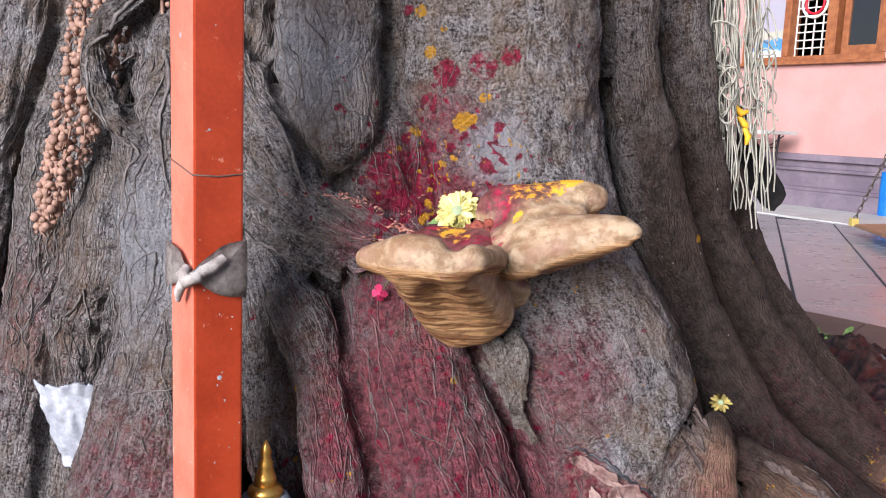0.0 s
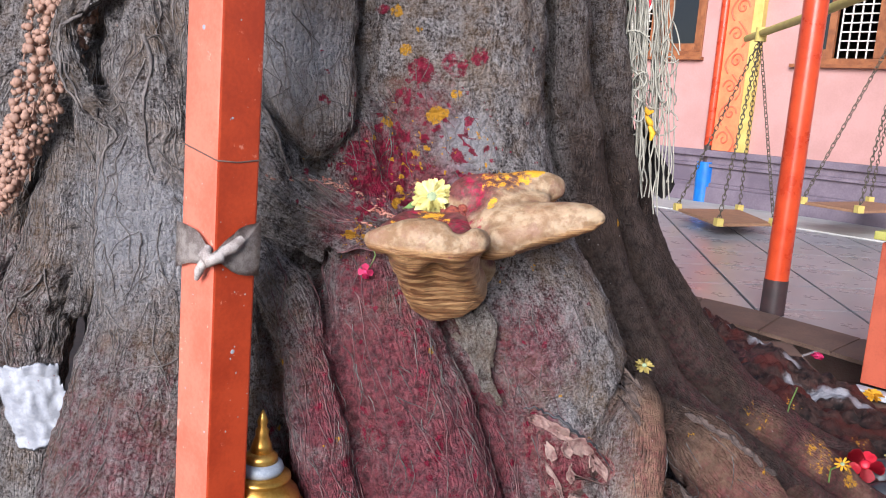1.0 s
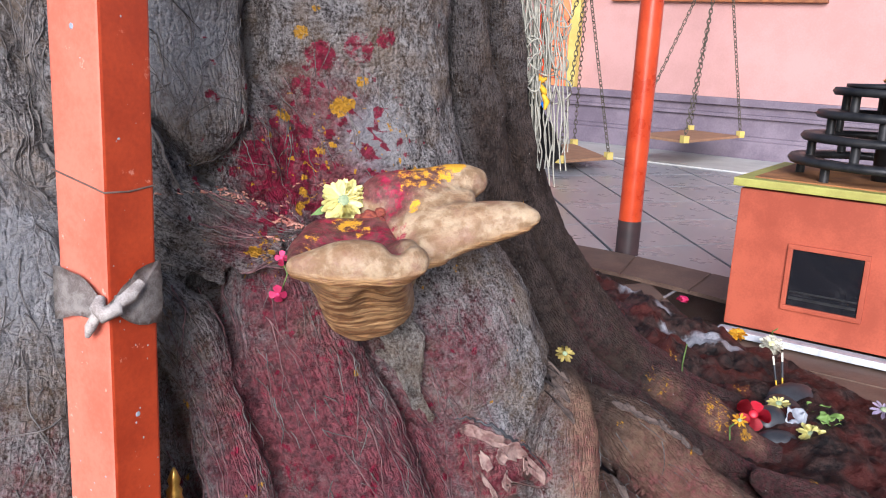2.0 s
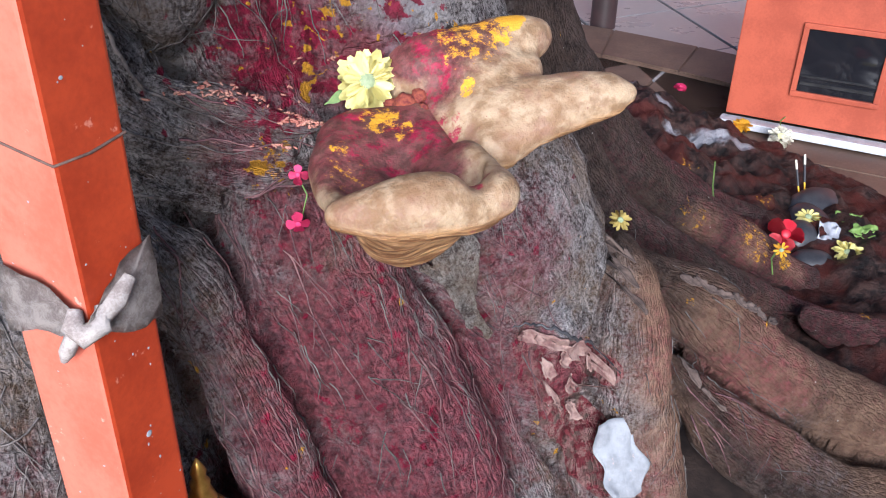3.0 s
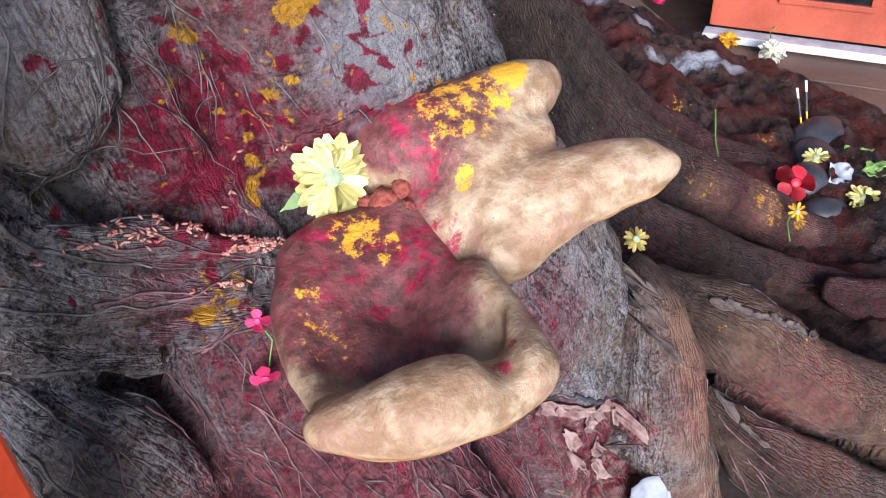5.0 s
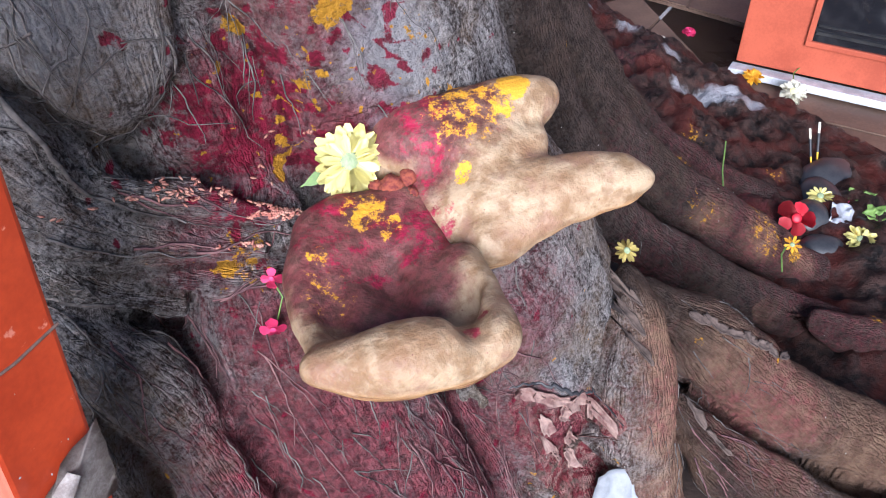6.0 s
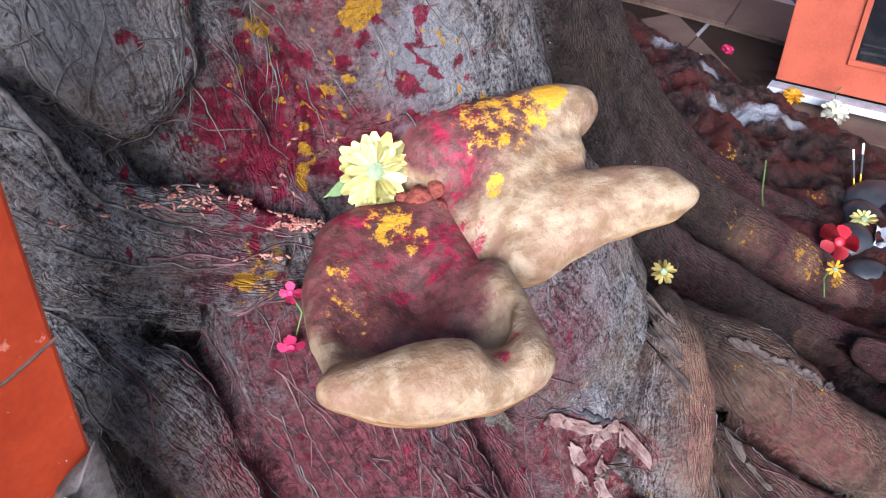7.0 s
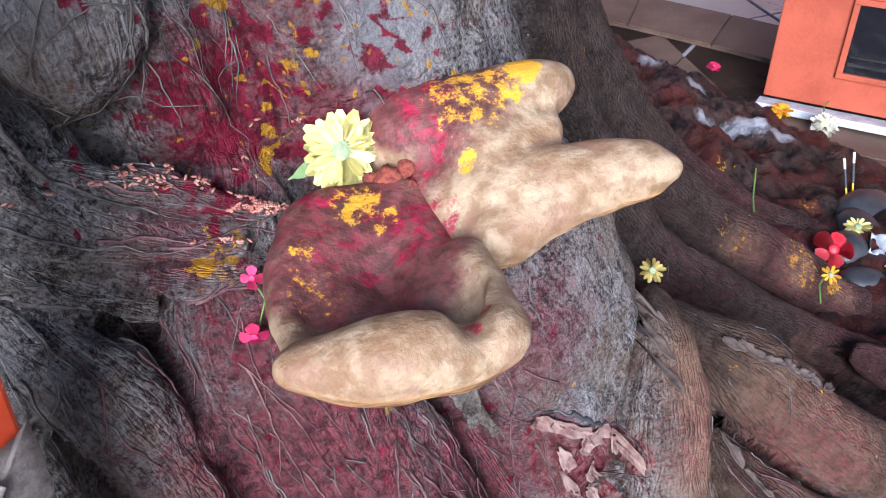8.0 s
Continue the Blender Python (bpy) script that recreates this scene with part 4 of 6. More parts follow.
def strands(name, count, weight, steps, stride, radius, wander, mat, seed, drop=0.35, lift=0.0012):
    """Thin roots that creep down along the limbs they start from."""
    r = np.random.default_rng(seed)
    chance = weight * (normal[:, 1] < 0.35)
    starts = r.choice(len(P), count, p=chance / chance.sum())
    verts, faces = [], []
    for i in starts:
        here, way = Vector(P[i]), Vector(ways[i])
        if way.z > 0:
            way = -way
        way = (way + Vector(r.normal(0, wander, 3)) * 1.2).normalized()
        line, width = [], radius * r.uniform(0.5, 1.6)
        for _ in range(int(steps * r.uniform(0.5, 1.3))):
            found = surface.find_nearest(here)
            if found[0] is None:
                break
            spot_at, out = found[0], found[1]
            line.append(spot_at + out * (width * 0.4 + lift * r.uniform(0.0, 1.5)))
            way = (way + Vector(r.normal(0, wander, 3)) * 0.35 + Vector((0, 0, -drop * 0.12))).normalized()
            way = (way - out * way.dot(out)).normalized()
            here = spot_at + way * stride
        n = len(line)
        if n < 4:
            continue
        base = len(verts)
        for k, c in enumerate(line):
            d = (line[min(k + 1, n - 1)] - line[max(k - 1, 0)]).normalized()
            a = d.orthogonal().normalized()
            b2 = d.cross(a)
            w = width * (1.0 - 0.75 * k / n)
            for j in range(4):
                verts.append(c + w * (math.cos(j * math.pi / 2) * a + math.sin(j * math.pi / 2) * b2))
        for k in range(n - 1):
            for j in range(4):
                faces.append((base + 4 * k + j, base + 4 * k + (j + 1) % 4, base + 4 * k + 4 + (j + 1) % 4, base + 4 * k + 4 + j))
    me = bpy.data.meshes.new(name)
    me.from_pydata(verts, [], faces)
    me.polygons.foreach_set("use_smooth", np.ones(len(faces), bool))
    me.materials.append(mat)
    return new(name, me)


def zone(rows):
    out = np.zeros(len(P))
    for a, b, r, amount in rows:
        out = np.maximum(out, amount * np.exp(-((P[:, 0] - a) ** 2 + (P[:, 2] - b) ** 2) / r ** 2))
    return out


hair = zone(((-0.24, 0.59, 0.05, 0.8), (-0.12, 0.80, 0.04, 0.8), (-0.13, 0.73, 0.03, 0.7), (-0.72, 0.62, 0.20, 1.0), (-0.33, 0.90, 0.12, 1.0), (-0.28, 0.60, 0.06, 0.6), (-0.48, 0.86, 0.07, 1.0), (-0.60, 0.5, 0.10, 0.9), (-0.36, 0.75, 0.05, 0.8)))
cracks = zone(((0.125, 0.46, 0.03, 1.4), (0.15, 0.39, 0.035, 1.6), (0.195, 0.30, 0.035, 1.4), (-0.15, 0.58, 0.04, 1.4), (-0.09, 0.50, 0.03, 1.0), (-0.17, 0.33, 0.03, 1.0), (0.45, 0.2, 0.03, 1.2), (-0.16, 0.40, 0.06, 1.0), (-0.10, 0.25, 0.06, 1.0), (0.09, 0.42, 0.05, 1.2), (0.12, 0.30, 0.05, 1.2), (-0.12, 0.60, 0.06, 1.0), (-0.26, 0.30, 0.07, 0.6)))
fine_hair = zone(((-0.24, 0.59, 0.05, 0.8), (-0.12, 0.80, 0.04, 0.8), (-0.13, 0.73, 0.03, 0.7), (-0.02, 0.80, 0.10, 0.6), (-0.2, 0.72, 0.10, 0.25), (0.0, 0.4, 0.2, 0.5), (0.45, 0.2, 0.12, 0.4), (-0.45, 0.45, 0.2, 0.5)))
tagged(strands("matted_roots", 1100, hair, 16, 0.008, 0.0009, 0.5, FIBRE, 21), "matted grey hair-like roots on the trunk", "roots", kind="stuff")
tagged(strands("creeping_roots", 260, cracks, 14, 0.008, 0.0010, 0.25, FIBRE_RED, 22), "thin reddish roots creeping down the creases", "roots", kind="stuff")
tagged(strands("root_hairs", 900, fine_hair, 10, 0.006, 0.0007, 0.3, FIBRE, 23), "fine root hairs on the bark", "roots", kind="stuff")
tagged(strands("cord_roots", 26, hair, 26, 0.011, 0.0024, 0.3, FIBRE, 24), "finger-thin cord roots over the trunk", "roots", kind="stuff")


# dark split along the upper edge of the scar
line = []
for k, (x, z) in enumerate(smooth_line(((0.180, 0.364), (0.200, 0.368), (0.218, 0.358), (0.240, 0.352), (0.262, 0.334), (0.285, 0.318), (0.306, 0.304), (0.318, 0.284)), 5)):
    hit = surface.ray_cast(Vector((x, 0.6, z + 0.002 * math.sin(k * 1.9))), Vector((0, 1, 0)))
    if hit[0] is not None:
        line.append(hit[0] - Vector((0, 0.0006, 0)))
bm = bmesh.new()
tube(bm, line, [0.0016 * (0.5 + math.sin(math.pi * i / len(line))) for i in range(len(line))], 7)
ob = part("scar_split", bm, STONE, tree, "dark split in the bark above the scar")
ob.matrix_parent_inverse = tree_inverse


# curled flakes of dead bark: over the scar, along the smooth root and in its creases
FLAKE = plain("pale_dead_bark", (0.31, 0.21, 0.18), (0.14, 0.065, 0.06), 40, 0.85, 0, 0.6, 0.002, 220, (0.30, 0.05, 0.07))
GREY_FLAKE = plain("grey_dead_bark", (0.12, 0.085, 0.072), (0.045, 0.03, 0.026), 45, 0.9, 0, 0.6, 0.002, 260)


def bark_flake(x, z, half, wide, turn, lift, curl, mat, seed):
    """A thin irregular plate that lies on the trunk and curls away from it at its edge."""
    bm = bmesh.new()
    c, s, rings = math.cos(radians(turn)), math.sin(radians(turn)), []
    for i in range(6):
        ring = []
        for j in range(22):
            a = 2 * math.pi * j / 22
            r = i / 5 * (1 + 0.30 * noise.noise(Vector((2.2 * math.cos(a) + seed, 2.2 * math.sin(a), 0))) + 0.14 * noise.noise(Vector((6 * math.cos(a) + seed, 6 * math.sin(a), 3))))
            u, v = half * r * math.cos(a), wide * r * math.sin(a)
            hit = surface.ray_cast(Vector((x + u * c - v * s, 0.6, z + u * s + v * c)), Vector((0, 1, 0)))
            if hit[0] is None:
                bm.free()
                return
            edge = (i / 5) ** 3
            ring.append(hit[0] + hit[1] * (lift + curl * edge * (0.5 + noise.noise(Vector((3 * math.cos(a), 3 * math.sin(a), seed)))) + 0.0012 * noise.noise(hit[0] * 160)))
        rings.append([bm.verts.new(p) for p in (ring if i else ring[:1])])
    for j in range(22):
        bm.faces.new((rings[0][0], rings[1][j], rings[1][(j + 1) % 22]))
    for r0, r1 in zip(rings[1:], rings[2:]):
        for j in range(22):
            bm.faces.new((r0[j], r1[j], r1[(j + 1) % 22], r0[(j + 1) % 22]))
    bmesh.ops.recalc_face_normals(bm, faces=bm.faces[:])
    bmesh.ops.solidify(bm, geom=bm.faces[:], thickness=0.0016)
    shade_smooth(bm)
    ob = part("bark_flake", bm, mat, tree)
    ob.matrix_parent_inverse = tree_inverse


for k, row in enumerate(((0.205, 0.345, 0.020, 0.011, -20), (0.238, 0.333, 0.028, 0.012, -32), (0.278, 0.305, 0.030, 0.014, -35), (0.304, 0.280, 0.012, 0.016, 15), (0.252, 0.302, 0.016, 0.010, -60), (0.225, 0.300, 0.014, 0.009, -70), (0.262, 0.262, 0.016, 0.008, -75), (0.245, 0.238, 0.020, 0.006, -68), (0.272, 0.215, 0.016, 0.008, -60))):
    bark_flake(*row, 0.002, 0.007, FLAKE, 3.0 + k)
for k, row in enumerate(((0.478, 0.345, 0.011, 0.004, -15), (0.494, 0.340, 0.012, 0.005, -35), (0.512, 0.331, 0.013, 0.004, -20), (0.530, 0.322, 0.012, 0.005, -45), (0.548, 0.309, 0.013, 0.004, -30), (0.566, 0.296, 0.012, 0.005, -50), (0.590, 0.278, 0.013, 0.004, -32), (0.452, 0.232, 0.012, 0.004, -80), (0.460, 0.210, 0.012, 0.003, -60), (0.382, 0.398, 0.012, 0.005, -60), (0.370, 0.380, 0.012, 0.005, -80), (0.360, 0.360, 0.011, 0.004, -70))):
    bark_flake(*row, 0.0008, 0.006, GREY_FLAKE, 23.0 + k)


# ---- cloth strip, crack and splashes on the post ----
def on_post(u, v, z, out=0.0):
    """u along the right face, v along the left one, from the near corner."""
    return post_frame @ Vector((u, v, z))


bm = bmesh.new()
rows = []
for k in range(17):
    t = k / 16
    ring = []
    corner = [(-0.003, 0.080), (-0.0035, 0.04), (-0.004, 0.012), (-0.004, -0.004), (0.012, -0.0045), (0.035, -0.004), (0.066, -0.003)]
    s = t * 6
    i = min(int(s), 5)
    a, b = corner[i], corner[i + 1]
    u, v = a[0] + (b[0] - a[0]) * (s - i), a[1] + (b[1] - a[1]) * (s - i)
    pinch = abs(t - 0.45)
    top, low = 0.628 + 0.05 * max(0, pinch) ** 0.9 + 0.006 * math.sin(9 * t), 0.618 - 0.065 * max(0, pinch - 0.02) ** 1.1 + 0.003 * math.sin(14 * t)
    for j in range(7):
        f = j / 6
        fold = 0.0022 * math.sin(f * 19 + t * 9) + 0.002 * math.sin(t * 31 + f * 4)
        ring.append(bm.verts.new(on_post(u - 0.002 - abs(fold) * (1 if u < 0.01 else 0), v - 0.002 - abs(fold), low + (top - low) * f)))
    rows.append(ring)
for a, b in zip(rows, rows[1:]):
    for j in range(6):
        bm.faces.new((a[j], b[j], b[j + 1], a[j + 1])).smooth = True
bmesh.ops.solidify(bm, geom=bm.faces[:], thickness=0.0015)
cloth = part("cloth_strip", bm, CLOTH)
tagged(cloth, "frayed grey cloth strip knotted round the post", "cloth")
bm = bmesh.new()
tube(bm, [on_post(-0.004, 0.006, 0.63), on_post(-0.012, 0.002, 0.622), on_post(-0.010, -0.004, 0.615), on_post(0.0, -0.012, 0.620), on_post(0.008, -0.006, 0.63)], [0.005, 0.008, 0.009, 0.008, 0.005], 10)
tube(bm, [on_post(-0.008, 0.004, 0.618), on_post(-0.013, 0.012, 0.600), on_post(-0.011, 0.020, 0.588)], [0.006, 0.006, 0.003], 8)
tube(bm, [on_post(0.0, -0.008, 0.622), on_post(0.018, -0.010, 0.630), on_post(0.034, -0.008, 0.640)], [0.006, 0.008, 0.006], 8)
knot = part("knot", bm, CLOTH, cloth)
bm = bmesh.new()
tube(bm, [on_post(-0.0004, 0.076, 0.752), on_post(-0.0004, 0.03, 0.743), on_post(-0.0004, 0.0, 0.737), on_post(0.03, -0.0004, 0.735), on_post(0.063, -0.0004, 0.738)], 0.0011, 6)
ob = part("crack", bm, CRACK, post, "dark hairline crack round the post")
ob.matrix_parent_inverse = Matrix.Translation((0.29, -0.985, 0))
splash = np.random.default_rng(5)
for k in range(46):
    bm = bmesh.new()
    lathe(bm, [(0.9, 0.0), (1.0, 0.12), (0.5, 0.25)], 8)
    size = splash.uniform(0.0004, 0.0015) * (3.2 if k % 11 == 0 else 1)
    side = k % 3
    zz = splash.uniform(0.32, 0.66) if k % 4 else splash.uniform(0.66, 0.95)
    m = post_frame @ (Matrix.Translation((splash.uniform(0.006, 0.058), 0.0002, zz)) @ pose(0, 0, 0, 90, 0, 0) if side else Matrix.Translation((0.0002, splash.uniform(0.006, 0.068), zz)) @ pose(0, 0, 0, 0, -90, 0))
    bmesh.ops.transform(bm, matrix=m @ Matrix.Diagonal((size, size * splash.uniform(0.7, 1.7), 0.0012, 1)), verts=bm.verts)
    ob = part("splash", bm, PAPER, post)
    ob.matrix_parent_inverse = Matrix.Translation((0.29, -0.985, 0))


# ---- flowers ----
def petal_mesh(name, mat, long=1.0, wide=0.54, cup=0.16):
    bm = bmesh.new()
    grid = []
    for i in range(6):
        t = i / 5
        w = wide * (0.35 + 0.65 * t) * math.sqrt(max(0.02, 1 - (max(0.0, t - 0.55) / 0.47) ** 2)) * 0.5
        grid.append([bm.verts.new((0.12 + t * (long - 0.12), s * w, 0.10 * t - cup * t * t * 0.7 + 0.10 * s * s)) for s in (-1, 0, 1)])
    for a, b in zip(grid, grid[1:]):
        for j in range(2):
            bm.faces.new((a[j], a[j + 1], b[j + 1], b[j])).smooth = True
    bmesh.ops.solidify(bm, geom=bm.faces[:], thickness=0.03)
    me = bpy.data.meshes.new(name)
    bm.to_mesh(me)
    bm.free()
    me.materials.append(mat)
    return me


PETALS = {}


def flower(name, at, face, radius, mat, heart, label, count=20, layers=2, group="flowers among the offerings", seed=1, category="flower"):
    key = (mat.name, count < 7)
    if key not in PETALS:
        PETALS[key] = petal_mesh("petal", mat, 1.0, 1.15 if count < 7 else 0.42, 0.4 if count < 7 else 0.16)
    r = np.random.default_rng(seed)
    turn = Vector(face).to_track_quat("Z", "Y").to_matrix().to_4x4()
    ob = empty(name, at, label, category, group)
    ob.matrix_world = Matrix.Translation(at) @ turn
    for layer in range(layers):
        for k in range(count):
            p = new("petal", PETALS[key])
            p.parent = ob
            size = radius * (1.0 - 0.20 * layer) * r.uniform(0.88, 1.08)
            p.matrix_local = pose(0, 0, radius * 0.10 * layer, r.normal(0, 6), -2 - 9 * layer + r.normal(0, 4), 360 * (k + 0.5 * layer) / count + r.normal(0, 4)) @ Matrix.Diagonal((size, size, size, 1))
    bm = bmesh.new()
    bmesh.ops.create_icosphere(bm, subdivisions=3, radius=1.0)
    for v in bm.verts:
        v.co *= 1 + 0.14 * noise.noise(v.co * 7.0 + Vector((seed, 0, 0)))
        v.co = Vector((v.co.x * radius * 0.27, v.co.y * radius * 0.27, radius * (0.17 + 0.10 * v.co.z)))
    shade_smooth(bm)
    part("heart", bm, heart, ob)
    return ob


main_flower = flower("chrysanthemum", (0.018, 1.196, 0.684), (-0.22, -0.84, 0.50), 0.0325, PETAL, HEART, "pale yellow chrysanthemum resting behind a bracket fungus", 21, 2, seed=4)
bm = bmesh.new()
bmesh.ops.create_grid(bm, x_segments=6, y_segments=2, size=0.5)
for v in bm.verts:
    t = v.co.x + 0.5
    v.co = Vector((-0.018 - 0.026 * t, v.co.y * 0.012 * math.sin(math.pi * min(0.98, t + 0.1)) - 0.006 - 0.012 * t, -0.002 - 0.006 * t))
bmesh.ops.solidify(bm, geom=bm.faces[:], thickness=0.0008)
part("leaf", bm, STALK, main_flower, "green sepal leaf")
flower("chrysanthemum", (0.430, 1.254, 0.404), (-0.25, -0.6, 0.7), 0.0165, PETAL_WILTED, HEART, "small wilted yellow chrysanthemum in a fork of the roots", 13, 1, seed=5)
flower("chrysanthemum", (0.885, 1.50, 0.205), (-0.4, -0.5, 0.75), 0.024, PETAL, HEART, "wilted yellow chrysanthemum on a root with its stalk", 12, 1, seed=6)
flower("chrysanthemum", (0.945, 1.36, 0.168), (-0.5, -0.4, 0.7), 0.017, PETAL_GOLD, HEART, "golden flower lying on a stained root", 9, 1, seed=7)
flower("chrysanthemum", (1.165, 1.365, 0.10), (-0.3, -0.3, 0.9), 0.033, PETAL, HEART, "pale yellow chrysanthemum among black stones", 14, 2, seed=8)
flower("chrysanthemum", (1.20, 1.50, 0.115), (-0.3, -0.3, 0.9), 0.026, PETAL, HEART, "yellow flower head beside a white rag", 12, 1, seed=9)
flower("marigold", (1.572, 2.045, 0.075), (-0.3, -0.3, 0.9), 0.030, PETAL_GOLD, PETAL_GOLD, "orange marigold head at the foot of the altar", 12, 3, seed=10)
flower("marigold", (1.29, 1.40, 0.085), (-0.3, -0.3, 0.9), 0.026, PETAL_GOLD, PETAL_GOLD, "orange marigold head among the offerings", 12, 2, seed=11)
flower("white_flower", (1.585, 1.915, 0.085), (-0.4, -0.4, 0.8), 0.036, PETAL_WHITE, PETAL, "white chrysanthemum on brown paving", 18, 2, seed=12)
flower("hibiscus", (1.085, 1.462, 0.12), (-0.5, -0.6, 0.5), 0.038, PETAL_RED, PETAL_RED, "crimson hibiscus flower leaning on a black stone", 5, 1, seed=13)
flower("white_flower", (1.50, 1.45, 0.08), (-0.2, -0.3, 0.9), 0.034, plain("lilac_petal", (0.66, 0.58, 0.72), (0.55, 0.45, 0.62), 60), HEART, "pale lilac flower on the paving", 10, 1, seed=14)
flower("pink_blossom", (1.215, 1.345, 0.075), (-0.2, -0.4, 0.9), 0.022, PETAL_PINK, PETAL_PINK, "small pink blossom among the offerings", 6, 2, seed=15)
flower("pink_blossom", (1.535, 2.27, 0.13), (-0.2, -0.4, 0.9), 0.02, PETAL_PINK, PETAL_PINK, "magenta blossom beside the ash heap", 6, 2, seed=16)
flower("pink_blossom", (-0.077, 1.148, 0.622), (-0.4, -0.8, 0.2), 0.010, PETAL_PINK, PETAL_PINK, "tiny pink blossom caught beside the fungus", 4, 1, seed=17)
flower("pink_blossom", (-0.084, 1.137, 0.577), (-0.3, -0.8, -0.2), 0.012, PETAL_PINK, PETAL_PINK, "tiny pink blossom hanging beside the fungus", 4, 1, seed=18)
bm = bmesh.new()
tube(bm, [(-0.076, 1.150, 0.618), (-0.070, 1.146, 0.600), (-0.078, 1.140, 0.582)], 0.0009, 6)
tagged(part("flower_stalk", bm, STALK), "thin wilted stalk between two pink blossoms", "stalk")
for k, line in enumerate((((0.90, 1.50, 0.205), (0.94, 1.55, 0.225), (0.99, 1.60, 0.25)), ((0.945, 1.37, 0.16), (0.915, 1.355, 0.16), (0.895, 1.33, 0.145)), ((1.60, 1.93, 0.09), (1.64, 1.97, 0.105), (1.72, 2.0, 0.11)))):
    bm = bmesh.new()
    tube(bm, line, 0.0017, 6)
    tagged(part("flower_stalk", bm, STALK), "thin green flower stalk", "stalk", "flower stalks")

# stones, sticks, rag and leaves of the offering
def stone(at, size, turn, mat, label, seed, lumps=0.10):
    bm = bmesh.new()
    bmesh.ops.create_icosphere(bm, subdivisions=3, radius=1.0)
    for v in bm.verts:
        v.co *= 1 + lumps * noise.noise(v.co * 1.3 * (1 + 2 * lumps) + Vector((seed, 0, 0)))
        v.co = Vector((v.co.x * size[0], v.co.y * size[1], v.co.z * size[2]))
    bmesh.ops.transform(bm, matrix=pose(*at, 6, -5, turn), verts=bm.verts)
    shade_smooth(bm)
    return tagged(part("stone", bm, mat), label, "stone", "stones of the offering")


stone((1.15, 1.475, 0.085), (0.055, 0.04, 0.04), 30, STONE, "smooth black river stone among flowers", 1.0)
stone((1.10, 1.40, 0.075), (0.05, 0.035, 0.03), -20, STONE, "smooth black river stone among flowers", 2.0)
stone((1.25, 1.53, 0.075), (0.07, 0.05, 0.035), 50, STONE, "smooth black river stone among flowers", 3.0)
stone((1.32, 1.58, 0.08), (0.08, 0.05, 0.035), 10, STONE, "smooth black river stone among flowers", 4.0)
stone((1.28, 1.46, 0.075), (0.03, 0.03, 0.025), 10, PETAL_PINK, "powder-covered pink pebble among flowers", 5.0)
stone((1.24, 1.42, 0.07), (0.045, 0.035, 0.03), 80, STONE, "smooth black river stone among flowers", 6.0)


def sheet(name, at, size, face, mat, label, category, seed, curl=0.02, thick=0.0015, group=""):
    bm = bmesh.new()
    bmesh.ops.create_grid(bm, x_segments=14, y_segments=14, size=0.5)
    for v in bm.verts:
        a, b = v.co.x, v.co.y
        k = 0.75 + 0.35 * noise.noise(Vector((a * 3 + seed, b * 3, 0)))
        v.co = Vector((a * size[0] * k * (1 - 0.3 * abs(b)), b * size[1] * (1 - 0.5 * a * a), curl * noise.noise(Vector((a * 4 + seed, b * 4, 1.5))) + curl * (a * a + b * b)))
    bmesh.ops.solidify(bm, geom=bm.faces[:], thickness=thick)
    turn = Vector(face).to_track_quat("Z", "Y").to_matrix().to_4x4()
    bmesh.ops.transform(bm, matrix=Matrix.Translation(at) @ turn, verts=bm.verts)
    shade_smooth(bm)
    return tagged(part(name, bm, mat), label, category, group)


sheet("rag", (1.195, 1.44, 0.105), (0.075, 0.05), (-0.4, -0.4, 0.8), PAPER, "crumpled white rag on black stones", "rag", 3.0)
sheet("leaf", (1.27, 1.41, 0.105), (0.07, 0.035), (-0.3, -0.5, 0.8), STALK, "green betel leaf among the offerings", "leaf", 5.0, 0.015)
sheet("leaf", (1.30, 1.47, 0.10), (0.07, 0.035), (-0.5, -0.2, 0.8), STALK, "green betel leaf among the offerings", "leaf", 6.5, 0.015)
sheet("paper_scrap", (0.300, 1.052, 0.178), (0.085, 0.105), (-0.2, -0.80, 0.55), WHITE_PAPER, "torn white paper scrap stuck on the trunk", "paper", 8.0, 0.008)
for a, b in (((1.305, 1.60, 0.07), (1.33, 1.66, 0.165)), ((1.325, 1.605, 0.07), (1.365, 1.665, 0.17))):
    stick = empty("incense_stick", a, "burnt incense stick planted in the ash", "incense stick", "incense sticks")
    for name, f0, f1, r, mat in (("stick", 0.0, 0.45, 0.0022, PETAL_GOLD), ("char", 0.45, 0.8, 0.003, STONE), ("ash_tip", 0.8, 1.0, 0.0028, PETAL_WHITE)):
        bm = bmesh.new()
        p0, p1 = Vector(a).lerp(Vector(b), f0), Vector(a).lerp(Vector(b), f1)
        tube(bm, [p0, p1], r, 8)
        ob = part(name, bm, mat, stick)
        ob.matrix_parent_inverse = Matrix.Translation(-Vector(a))

